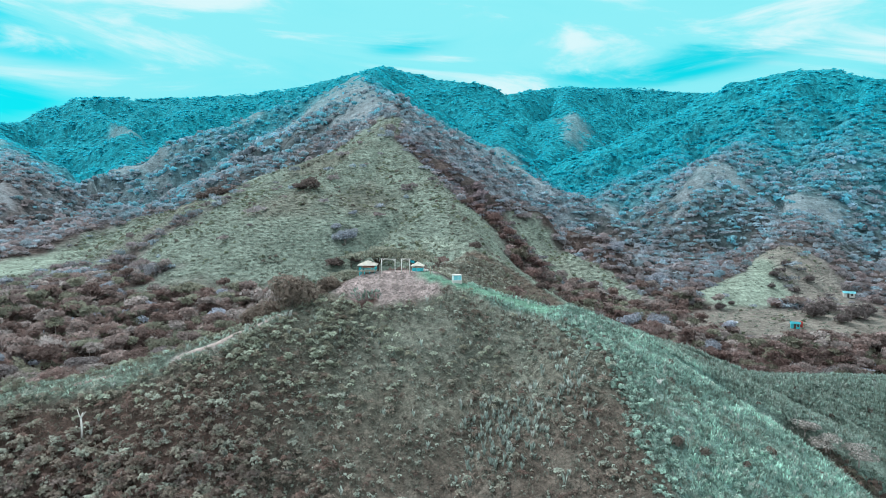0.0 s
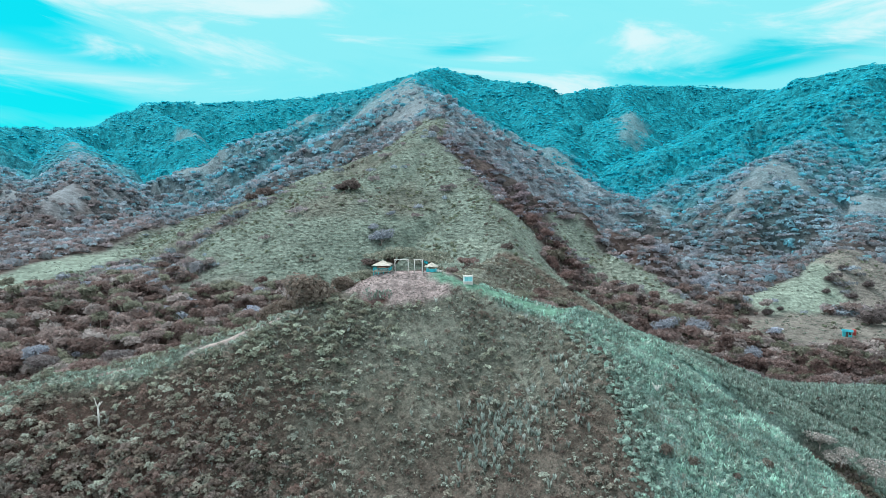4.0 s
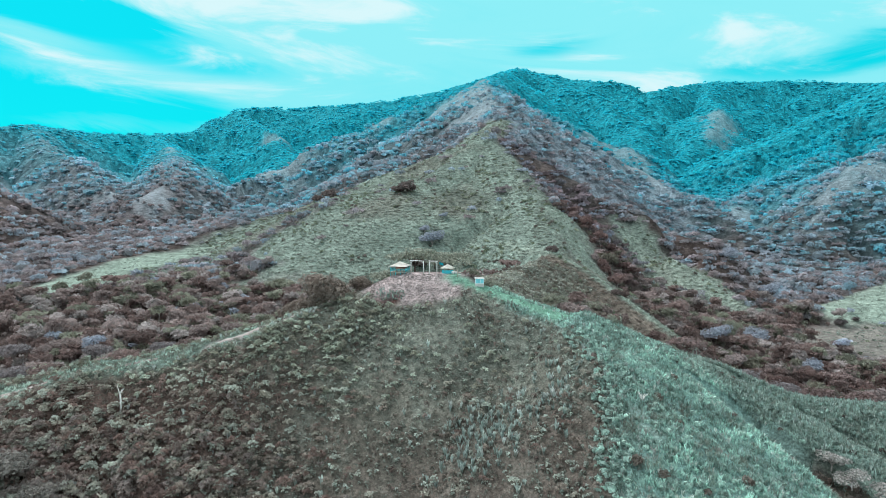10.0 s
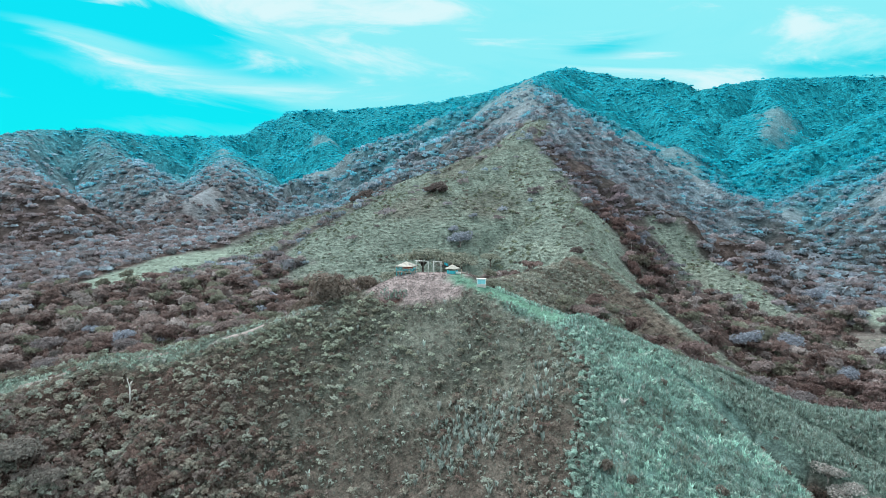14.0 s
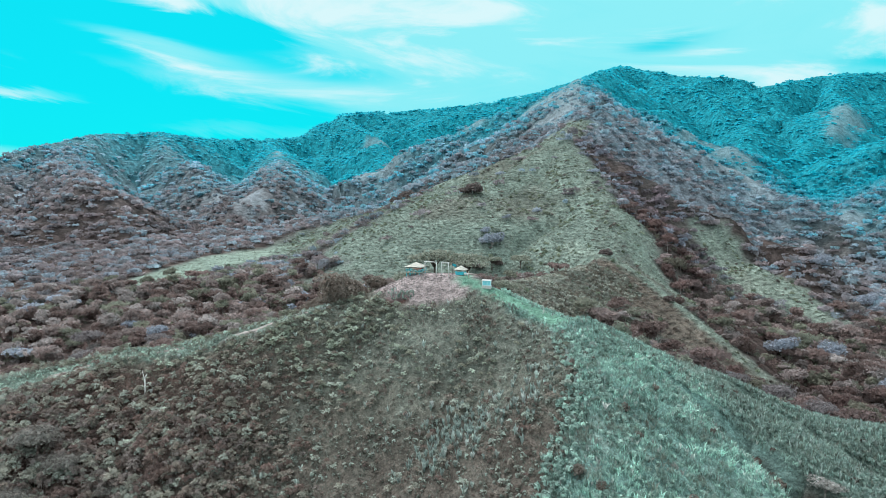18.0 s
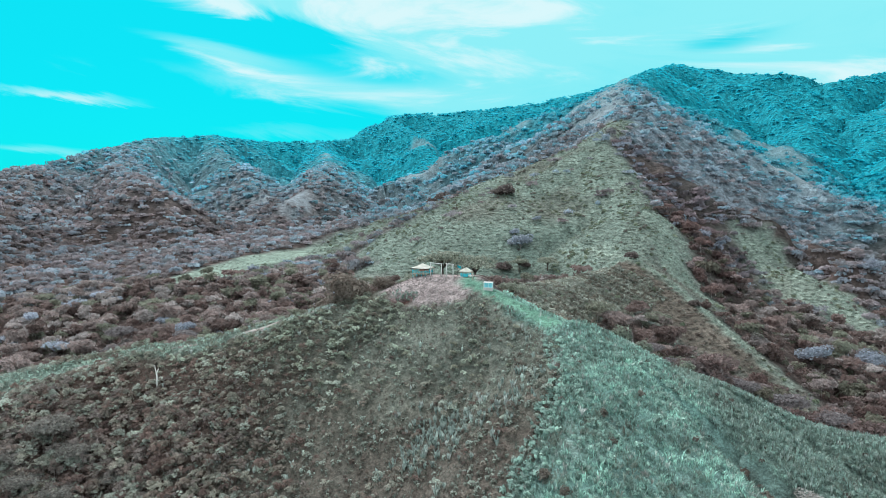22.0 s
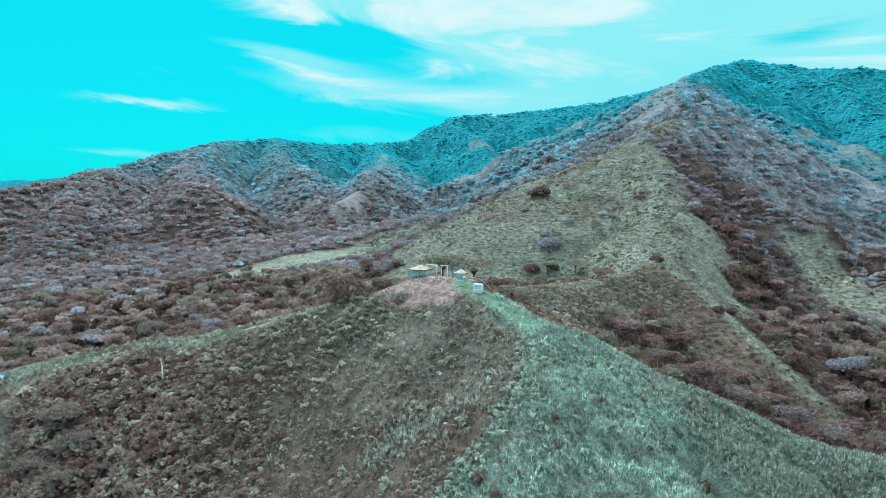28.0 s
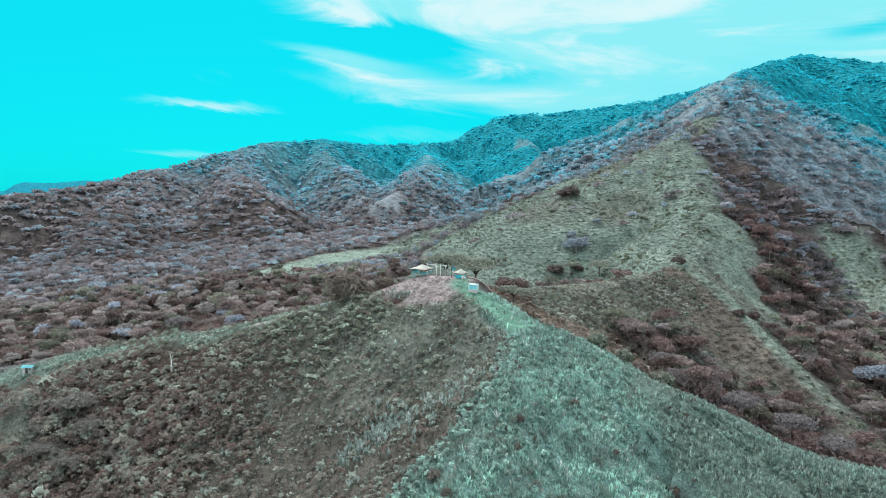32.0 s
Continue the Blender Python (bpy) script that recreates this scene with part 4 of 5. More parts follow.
steep = np.clip((grad ** 2).sum(1), .05, None)
tread = z0 + 1.6 * fbm(xy[:, 0] / 9, xy[:, 1] / 9, 85, 3)
step = np.round(tread / 1.15) * 1.15 - tread
xy = xy + grad * (.42 * step / steep)[:, None] * (steep > .06)[:, None]
n = len(xy)
hues = pick([(.253, .30, .262), (.195, .222, .192), (.288, .335, .296)], [4, 3, 2], n, .18)
hues = hues * (1 - heath[:, None]) + pick([(.215, .18, .157), (.165, .13, .115), (.25, .235, .21)], [4, 3, 2], n, .18) * heath[:, None]
hues = hues * (1 + .2 * fbm(xy[:, 0] / 12, xy[:, 1] / 12, 86, 3) + .2 * pale)[:, None]
kinds = [(lens(6, rng.uniform(.55, .75), rng.uniform(.32, .48), .12, .42, low=-.1) * np.array([1.5, 1, 1]), None) for _ in range(12)]
strew("turf_tussocks", kinds, xy, rng.uniform(.3, .85, n), hues, "olive grass tussocks in level rows on the steep spur", "grass", .05, gain=1.16, material=FAR_LEAF, yaw=np.arctan2(grad[:, 0], -grad[:, 1]) + rng.uniform(-.4, .4, n))

# -- the near slope: scrub in the hollow --
xy = patch(16500, -100, 36, 52, 133)
c = cover(xy[:, 0], xy[:, 1])
west = smooth(-xy[:, 0] + 6 * fbm(xy[:, 0] / 12, xy[:, 1] / 12, 61, 3), 2, 30)
thick = fbm(xy[:, 0] / 7, xy[:, 1] / 7, 62, 3)
keep = (c["open"] < .25) & (rng.uniform(0, 1, len(xy)) < np.clip(west * (.72 + .8 * thick) + .05 + .12 * (thick > .2), 0, 1)) & (near_line(xy[:, 0], xy[:, 1], PATH) > 1.6)
keep &= (xy[:, 1] < 130 + .2 * xy[:, 0]) & (c["rim"] < rng.uniform(.3, 1, len(xy)))
keep &= rng.uniform(0, 1, len(xy)) > .85 * c["lee"]
xy = xy[keep]
n = len(xy)
low = smooth(-xy[:, 1], -104, -78) * smooth(-xy[:, 0], 5, 45)
hues = pick([(.255, .25, .215), (.21, .182, .158), (.325, .355, .315), (.18, .132, .117)], [4, 4, 2.2, 2.5], n)
brown = pick([(.18, .15, .136), (.22, .19, .178), (.14, .104, .095), (.25, .262, .23)], [3, 3, 2.5, 2], n)
green = pick([(.25, .275, .225), (.21, .21, .17), (.33, .37, .315), (.18, .15, .13)], [4, 3, 2, 1], n)
hues = np.where((rng.uniform(0, 1, n) < smooth(xy[:, 1], 98, 112))[:, None], green, hues)
hues = np.where((rng.uniform(0, 1, n) < low * .75)[:, None], brown, hues)
kinds = []
for _ in range(26):
    hgt = rng.uniform(.8, 1.7)
    kinds.append((headed(int(rng.integers(8, 13)), rng.uniform(.5, .8), hgt, 4), stem(.03, hgt * .9, rng.uniform(-.15, .15, 2))))
strew("hillside_scrub", kinds, xy, rng.uniform(.55, 1.2, n) * (1 + .95 * low), hues, "broad-leaved grey-green scrub on the shaded near slope", "scrub", .1, (.34, .30, .28), 1.48, FINE_LACE)

# -- low rough grass of the near slope --
xy = patch(34000, -75, 36, 52, 136)
c = cover(xy[:, 0], xy[:, 1])
keep = (c["front"] > .4) & (c["path"] < .1)
xy = xy[keep]
n = len(xy)
hues = pick([(.205, .22, .185), (.165, .162, .14), (.25, .28, .245), (.14, .115, .10)], [4, 3.4, 2.2, 1.4], n)
hues = hues * (.8 + .2 * smooth(xy[:, 1] + 6 * fbm(xy[:, 0] / 9, xy[:, 1] / 9, 67, 3), 96, 112))[:, None]
kinds = [(tuft(4, .5, .6), None) for _ in range(14)]
strew("slope_grass", kinds, xy, rng.uniform(.5, 1.35, n), hues, "short dull olive grass on the near slope", "grass", .03, gain=1.2)

# -- small shrubs sprinkled through it --
xy = patch(15000, -40, 30, 58, 132)
c = cover(xy[:, 0], xy[:, 1])
spot = fbm(xy[:, 0] / 4, xy[:, 1] / 4, 64, 3)
keep = (c["front"] > .5) & (rng.uniform(0, 1, len(xy)) < np.clip(.42 + spot, .05, 1)) & (c["dirt"] < .2)
xy = xy[keep]
n = len(xy)
hues = pick([(.25, .275, .24), (.165, .14, .12), (.33, .385, .345), (.14, .105, .095)], [4.5, 2.5, 2, 1.5], n)
kinds = [(np.concatenate([shell(6, .26, .42, 0, .17), rosette(np.array([0, 0, .42]), .26, 5, .5)]), None) for _ in range(14)]
strew("low_shrubs", kinds, xy, rng.uniform(.5, 1.4, n), hues, "small brown and grey-green shrubs sprinkled over the slope", "shrub", .03, gain=1.25)

# -- pale tall grass clumps --
xy = patch(34000, -60, 28, 60, 125)
c = cover(xy[:, 0], xy[:, 1])
spot = fbm(xy[:, 0] / 2.4, xy[:, 1] / 2.4, 66, 3)
mid = 1 - smooth(np.hypot((xy[:, 0] - 12.5) / 10, (xy[:, 1] - 95.5) / 8), .5, 1.15)
rim = 1 - smooth(np.hypot((xy[:, 0] - 21) / 4, (xy[:, 1] - 100) / 12), .5, 1.2)
keep = (c["front"] > .5) & (rng.uniform(0, 1, len(xy)) < .6 * np.clip((spot - .3) * .4 + mid * np.clip(spot + .05, 0, 1) * .8 + rim * np.clip(spot, 0, 1) * .6, 0.004, .8))
xy = xy[keep]
n = len(xy)
hues = pick([(.46, .53, .50), (.37, .43, .40), (.54, .58, .56)], [4, 3, 2], n)
kinds = [(tuft(12, 1.15, .5), None) for _ in range(12)]
strew("tall_pale_grass", kinds, xy, rng.uniform(.6, 1.3, n), hues, "pale blue-grey clumps of tall grass", "grass", .03, gain=1.1)
xy = np.concatenate([rng.normal((10.2, 92.5), (3.8, 3.2), (110, 2)), rng.normal((7.5, 96.5), (3, 2.2), (35, 2)), rng.normal((21.5, 97), (2.4, 4.5), (34, 2))])
strew("feathery_tall_grass", [(tuft(15, 1.9, .75) * np.array([.62, .62, .72]), None) for _ in range(12)], xy, rng.uniform(.6, 1.15, len(xy)), pick([(.40, .48, .45), (.34, .41, .385), (.46, .53, .50)], [4, 3, 2], len(xy), .14), "tall upright feathery blue-grey grass in a loose stand", "grass", .03, gain=1.05)

# -- rounded pale bushes where the crest turns, and on the far flank --
xy = patch(17000, 14, 112, 60, 134)
c = cover(xy[:, 0], xy[:, 1])
edge = np.abs(xy[:, 0] - np.interp(xy[:, 1], [30, 78, 95, 99, 112, 118], [27, 26.5, 26, 26.5, 21, 19]) - 1.2)
knot = fbm(xy[:, 0] / 6, xy[:, 1] / 6, 73, 3)
keep = ((edge < 2.0) & (xy[:, 1] < 113) & (rng.uniform(0, 1, len(xy)) < .95)) | ((c["mint"] > .5) & (rng.uniform(0, 1, len(xy)) < np.clip(knot * 1.1 + .12, .04, .6))) | ((xy[:, 0] > 44) & (c["flank"] > .4) & (rng.uniform(0, 1, len(xy)) < .42))
xy = xy[keep]
xy, flank = xy[c["lawn"][keep] < .3], c["flank"][keep][c["lawn"][keep] < .3]
n = len(xy)
hues = pick([(.335, .46, .41), (.39, .53, .475), (.27, .36, .32), (.18, .145, .13)], [4, 3, 3, .35], n)
hues = hues * (1 - .32 * flank[:, None])
kinds = [(lens(15, rng.uniform(.4, .58), rng.uniform(.35, .5), .4, 0), None) for _ in range(12)]
strew("crest_bushes", kinds, xy, rng.uniform(.35, .95, n), hues, "small rounded pale mint bushes along the crest", "bush", .05, gain=1.18)

# -- the bright slope beyond the crest --
xy = patch(56000, 5, 110, 45, 136)
c = cover(xy[:, 0], xy[:, 1])
keep = rng.uniform(0, 1, len(xy)) < np.maximum(c["mint"] * 1.15, .5 * c["flank"]) * (1 - .9 * c["hollow"]) * (1 - .93 * c["lawn"])
xy, mint = xy[keep], c["mint"][keep]
n = len(xy)
hues = pick([(.305, .46, .405), (.365, .535, .475), (.215, .30, .262), (.43, .475, .445)], [4, 3, 3, 1.2], n)
hues = hues * (.95 + .3 * fbm(xy[:, 0] / 7, xy[:, 1] / 7, 71, 3) + .35 * fbm(xy[:, 0] / 1.8, xy[:, 1] / 1.8, 72, 2) + .4 * fbm(xy[:, 0] / 3.6, xy[:, 1] / 3.6, 74, 2))[:, None]
bare = smooth(-fbm(xy[:, 0] / 2.6, xy[:, 1] / 2.6, 75, 3), .25, .45)[:, None] * .6
dead = smooth(fbm(xy[:, 0] / 3.2 + 7, xy[:, 1] / 3.2, 76, 3), .42, .6)[:, None] * smooth(-xy[:, 1], -108, -90)[:, None] * .5
hues = hues * (1 - bare) + np.array([.20, .20, .17]) * bare
hues = hues * (1 - dead) + np.array([.44, .41, .40]) * dead
flank = c["flank"][keep]
grey = pick([(.24, .30, .265), (.31, .36, .33), (.17, .175, .15)], [4, 3, 3], n)
hues = hues * (1 - .7 * flank[:, None]) + grey * .77 * flank[:, None]
kinds = [(tuft(6, rng.uniform(.6, .85), rng.uniform(.45, .75)), None) for _ in range(14)]
strew("mint_grass", kinds, xy, rng.uniform(.55, 1.35, n), hues, "long bright mint-green grass on the ridge flank", "grass", .04, gain=1.2)

# -- tall pale stalks on the far flank, dark scrub in the crease --
xy = patch(9000, 46, 112, 62, 132)
c = cover(xy[:, 0], xy[:, 1])
xy = xy[(c["flank"] * (1 - c["hollow"]) > rng.uniform(.3, 1, len(xy)))]
n = len(xy)
strew("flank_stalks", [(tuft(6, 1.05, .3), None) for _ in range(10)], xy, rng.uniform(.6, 1.3, n), pick([(.30, .40, .36), (.25, .32, .28), (.36, .43, .40)], [4, 3, 2], n), "tall pale grass stalks on the far flank", "grass", .04, gain=1.15)
xy = patch(2600, 50, 92, 60, 110)
c = cover(xy[:, 0], xy[:, 1])
xy = xy[c["hollow"] > rng.uniform(.2, .9, len(xy))]
n = len(xy)
strew("crease_scrub", [(lens(26, rng.uniform(.6, .95), rng.uniform(.5, .8), .5, 0), None) for _ in range(10)], xy, rng.uniform(.5, 1.2, n), pick([(.15, .115, .10), (.19, .165, .145), (.13, .125, .10)], [4, 3, 3], n), "dark brown scrub along the crease", "scrub", .1, gain=1.2)

# -- grass along the path's ridge --
xy = patch(9000, -125, -28, 84, 124)
c = cover(xy[:, 0], xy[:, 1])
keep = (c["rim"] > rng.uniform(.2, 1, len(xy))) & (c["path"] < .05)
xy = xy[keep]
n = len(xy)
hues = pick([(.21, .27, .235), (.255, .33, .29), (.17, .18, .155)], [4, 3, 2.5], n) * (1 + .5 * fbm(xy[:, 0] / 5, xy[:, 1] / 5, 92, 3))[:, None]
kinds = [(tuft(7, .75, .8), None) for _ in range(8)]
strew("ridge_grass", kinds, xy, rng.uniform(.5, 1.3, n), hues, "lush pale green grass along the path", "grass", .04, gain=1.75)


xy = patch(3200, -125, -28, 84, 126)
c = cover(xy[:, 0], xy[:, 1])
xy = xy[(c["rim"] > rng.uniform(.3, 1, len(xy))) & (near_line(xy[:, 0], xy[:, 1], PATH) > 1.3)]
n = len(xy)
strew("rim_bushes", [(headed(5, .55, .7), None) for _ in range(10)], xy, rng.uniform(.5, 1.4, n), pick([(.27, .345, .305), (.33, .41, .37), (.20, .20, .17)], [4, 3, 3], n), "pale mint bushes and ferns beside the path", "bush", .05, gain=1.35, material=FINE_LACE)


# -- the trodden path on the left ridge --
def ribbon(name, pts, widths, lift):
    fine = []
    for (ax, ay), (bx, by), w0, w1 in zip(pts, pts[1:], widths, widths[1:]):
        n = max(2, int(math.hypot(bx - ax, by - ay) / .8))
        fine += [(ax + (bx - ax) * t / n, ay + (by - ay) * t / n, w0 + (w1 - w0) * t / n) for t in range(n)]
    fine = np.array(fine)
    d = np.gradient(fine[:, :2], axis=0)
    d /= np.hypot(d[:, 0], d[:, 1])[:, None]
    nrm = np.stack([-d[:, 1], d[:, 0]], 1)
    wob = .25 * fbm(fine[:, 0] / 2, fine[:, 1] / 2, 91, 2)
    rows = []
    for s in (-1, -.5, 0, .5, 1):
        p = fine[:, :2] + nrm * ((fine[:, 2] * s * (1 + wob))[:, None])
        z = land(p[:, 0], p[:, 1]) + lift * (1 - .9 * abs(s)) - (.12 if abs(s) == 1 else 0)
        rows.append(np.column_stack([p, z]))
    co = np.stack(rows, 1).reshape(-1, 3)
    n = len(fine)
    faces = [(i * 5 + k, i * 5 + k + 1, (i + 1) * 5 + k + 1, (i + 1) * 5 + k) for i in range(n - 1) for k in range(4)]
    m = bpy.data.meshes.new(name)
    m.from_pydata(co, [], faces)
    m.polygons.foreach_set("use_smooth", [True] * len(faces))
    m.materials.append(DUST)
    m.update()
    return new(name, m)


for pts, widths in ((PATH[:5], [1.1, 1.0, .8, .6, .3]), ([(-57, 108.3), (-61, 107.7), (-66, 106.7)], [.25, .5, .25]), ([(-74, 102.7), (-78.5, 100.7), (-86, 98)], [.3, .7, .6]), ([(-5, 138.6), (-1.5, 138.4), (1.5, 138.6), (3, 139.2)], [.3, .45, .5, .3])):
    tagged(ribbon("path", pts, widths, .16), "pale trodden dirt path on the ridge", "path", "", "structure")

# -- clods and dry stalks on the bared earth below the huts --
xy = patch(3000, -27, 3, 119, 137)
c = cover(xy[:, 0], xy[:, 1])
keep = (c["dirt"] > rng.uniform(.3, 1, len(xy))) & (xy[:, 1] < 133.5)
xy = xy[keep]
n = len(xy)
hues = pick([(.36, .31, .305), (.31, .265, .258), (.42, .38, .37)], [4, 3, 2], n)
kinds = [(dome(.28, .22, -.05, 5), None) for _ in range(5)] + [(tuft(4, .35, .6), None) for _ in range(4)]
strew("earth_clods", kinds, xy, rng.uniform(.2, .8, n), hues, "clods of pinkish earth and dry stalks", "earth", .02)

# -- pale grass left standing over the hollow --
xy = np.stack([rng.uniform(-18.5, -12.5, 60), rng.uniform(126.0, 128.2, 60)], 1)
strew("mound_grass", [(tuft(9, .8, .4), None) for _ in range(6)], xy, rng.uniform(.5, 1.1, 60), pick([(.34, .44, .40), (.28, .36, .31)], [1, 1], 60), "pale grey-green grass tufts on the bare mound", "grass", .03)


# ---- single trees and bushes ----
def tube(bm, pts, radii, sides=7):
    """A tapering limb along pts."""
    rings = []
    for k, (p, r) in enumerate(zip(pts, radii)):
        p = Vector(p)
        d = (Vector(pts[min(k + 1, len(pts) - 1)]) - Vector(pts[max(k - 1, 0)])).normalized()
        u = d.orthogonal().normalized()
        w = d.cross(u)
        rings.append([bm.verts.new(p + u * r * math.cos(6.2832 * s / sides) + w * r * math.sin(6.2832 * s / sides)) for s in range(sides)])
    for a, b in zip(rings, rings[1:]):
        for s in range(sides):
            bm.faces.new((a[s], a[(s + 1) % sides], b[(s + 1) % sides], b[s]))
    bm.faces.new(rings[0][::-1])
    bm.faces.new(rings[-1])


def finish(name, bm, material, parent=None, label="", smooth_it=True):
    bmesh.ops.recalc_face_normals(bm, faces=bm.faces)
    m = bpy.data.meshes.new(name)
    bm.to_mesh(m)
    bm.free()
    m.polygons.foreach_set("use_smooth", [smooth_it] * len(m.polygons))
    m.materials.append(material)
    o = new(name, m)
    o.parent = parent
    if label:
        o["label"] = label
    return o


def part(name, bm, material, parent, label="", smooth_it=False):
    return finish(name, bm, material, parent, label, smooth_it)


def make_tree(name, label, category, height, radius, hue, clusters, leaf, blades=6, base=.45, flat=.5, limbs=5, trunk=.16, bark=None, lean=(0, 0), group="", heap=0, umbrella=0, deep=.15):
    """A tree or bush at the origin: trunk with limbs, and a crown of leaf rosettes."""
    root = tagged(new(name), label, category, group)
    bm = bmesh.new()
    fork = height * base * .75
    top = (lean[0] * .5, lean[1] * .5, fork)
    tube(bm, [(0, 0, -.5), (lean[0] * .2, lean[1] * .2, fork * .5), top, (lean[0], lean[1], height * .85)], [trunk * 1.25, trunk, trunk * .8, trunk * .25])
    for k in range(limbs):
        a = k * 2.4 + rng.uniform(-.3, .3)
        r = radius * rng.uniform(.55, .85)
        z = height * rng.uniform(base + .1, .86)
        tube(bm, [top, (top[0] + r * .4 * math.cos(a), top[1] + r * .4 * math.sin(a), fork + (z - fork) * .65), (lean[0] + r * math.cos(a), lean[1] + r * math.sin(a), z)],
             [trunk * .6, trunk * .4, trunk * .15], 5)
    part("trunk", bm, bark or BARK_DARK, root, "", True)
    if umbrella:
        q = layered(clusters * 20, radius * 1.12, height, height * deep, 0, umbrella)
    else:
        q = heaped(heap * 70, radius, height, 0, 7)
    q = q + np.array([lean[0], lean[1], 0])
    col = 1.3 * np.array(hue)[None] * rng.uniform(.8, 1.2, (len(q), 1))
    crown_ob = new("crown", mesh_of_quads("crown", q, col, LACE))
    crown_ob.parent = root
    return root


def stand(x, y, yaw=0.0, sink=0.15):
    return pose(x, y, float(land(np.array([x]), np.array([y]))[0]) - sink, 0, 0, yaw)


def plant(root, spots):
    """The first spot takes the tree itself, the others copies; spots: x, y, size, turn."""
    for k, (x, y, s, yaw) in enumerate(spots):
        m = stand(x, y, yaw)
        if k == 0:
            first = m
        else:
            copy_thing(root, m).scale = (s, s, s * .95)
    root.matrix_basis = first
    root.scale = (spots[0][2],) * 3


MAUVE, BROWN, LILAC = (.20, .18, .185), (.13, .105, .10), (.27, .30, .35)
plant(make_tree("umbrella_tree", "flat-topped pale tree with a white trunk on the bright slope", "tree", 4.6, 2.2, (.33, .32, .305), 34, .36, 7, .72, .35, 7, .13, BARK, (.3, .1), "white-trunked trees", 0, 4, .09),
      [(59.5, 102.1, 1.0, 10), (61.2, 98.7, .95, 130), (64.8, 96.2, 1.0, 240)])
plant(make_tree("spreading_tree", "wide mauve-brown umbrella-shaped tree among the scrub", "tree", 4.8, 3.4, (.20, .19, .175), 80, .42, 7, .55, .4, 9, .16, BARK, (0, 0), "umbrella trees in the scrub", 0, 7, .2),
      [(-65, 81, 1.05, 0), (-57.5, 80.5, .8, 70), (-66.5, 75, .65, 140), (-60, 72.5, .8, 200), (-52.5, 74, .75, 260), (-48, 80, .55, 20)])
plant(make_tree("round_tree", "spreading brown-olive tree with a dense crown beside the path", "tree", 6.8, 5.2, (.20, .165, .142), 110, .5, 6, .4, .55, 8, .25, heap=16), [(-29.2, 125.6, 1.05, 0), (-37, 129.5, .85, 130), (-24, 132, .55, 60)])
plant(make_tree("fan_tree", "olive umbrella tree standing behind the huts", "tree", 5.6, 3.1, (.24, .255, .21), 70, .36, 7, .6, .5, 9, .18, None, (0, 0), "trees behind the huts", 0, 4, .12),
      [(-14.6, 143.2, 1.5, 20), (-6.6, 144, 1.45, 160), (-22.5, 146, 1.1, 100), (1.5, 147.5, 1.0, 250), (-37.5, 259, 1.1, 40), (-25, 258, 1.2, 170)])
plant(make_tree("lilac_tree", "pale lilac-blue tree on the grassy spur", "tree", 5.5, 3.6, LILAC, 50, .45, 7, .25, .5, 6, .18, BARK, (0, 0), "lilac trees", 0, 5, .24),
      [(-42, 273, 1.25, 0), (-46.5, 277.5, .6, 90), (-41, 292, .5, 30), (-125, 233, .9, 50), (-118, 229, .7, 200), (-140, 262, .8, 10), (67.4, 228.2, 1.15, 0), (95, 222, .8, 60),
       (84, 246, 1.0, 100), (110, 330, 1.3, 20), (96, 355, 1.2, 70)])
plant(make_tree("dark_bush", "dark brown rounded thicket on the spur", "bush", 5.2, 4.6, BROWN, 80, .55, 6, .08, .5, 5, .2, None, (0, 0), "thickets on the spur", 7),
      [(-65, 315, 1.1, 0), (-71, 318, .8, 40), (-137, 388, 1.3, 10), (-129, 389, .9, 90), (-146, 388, .9, 200), (12, 236, .55, 0), (34.3, 220.9, .42, 0), (-44, 258, .8, 30), (-36, 262, .55, 80)])
plant(make_tree("pasture_bush", "large brown-grey rounded bush by the pasture", "bush", 6.5, 5.0, (.145, .125, .125), 80, .65, 6, .06, .5, 5, .22, None, (0, 0), "bushes by the pasture", 7),
      [(160, 272, 1.0, 0), (169, 279, .95, 50), (176, 268, 1.0, 120), (186, 276, .8, 200), (166, 262, .7, 20), (168, 322, .5, 0), (162, 312, .4, 60), (124, 283, .5, 100), (131, 287, .3, 10), (180, 334, .5, 90), (174, 312, .45, 40), (186, 322, .55, 10)])
plant(make_tree("valley_tree", "tall mauve tree with a bare pale trunk in the valley", "tree", 8.5, 3.6, MAUVE, 50, .5, 7, .55, .45, 7, .17, BARK, (.3, 0), "tall valley trees", 0, 5, .16),
      [(43, 150, .8, 0), (50, 146, .7, 60), (58, 152, .9, 120), (66, 147, .8, 200), (75, 150, .85, 30), (36, 158, .75, 90), (84, 146, .8, 10), (30, 166, .7, 250), (95, 150, .9, 160), (47, 166, .9, 45),
       (-60, 142, .8, 0), (-78, 138, .85, 70), (-95, 134, .8, 150), (-112, 128, .9, 220), (-70, 158, .9, 20), (-88, 152, .85, 110), (-50, 152, .7, 190), (-104, 146, .9, 60), (-125, 140, 1, 300), (-45, 165, .8, 270)])

# the bleached dead tree
dead = tagged(new("dead_tree"), "bleached white forked dead tree standing in the scrub", "tree")
bm = bmesh.new()
tube(bm, [(0, 0, -.4), (.05, 0, 1.4), (-.05, .05, 2.6)], [.17, .14, .11])
part("trunk", bm, BLEACHED, dead, "", True)
for tip in ((-.55, .1, 3.9), (.75, -.1, 3.5), (.2, .3, 3.3)):
    bm = bmesh.new()
    tube(bm, [(-.05, .05, 2.5), (tip[0] * .55, tip[1] * .5, 3.1), tip], [.09, .07, .03], 5)
    part("limb", bm, BLEACHED, dead, "", True)
dead.matrix_basis = stand(-56.8, 97.5)
dead.scale = (1.2, 1.2, 1.2)


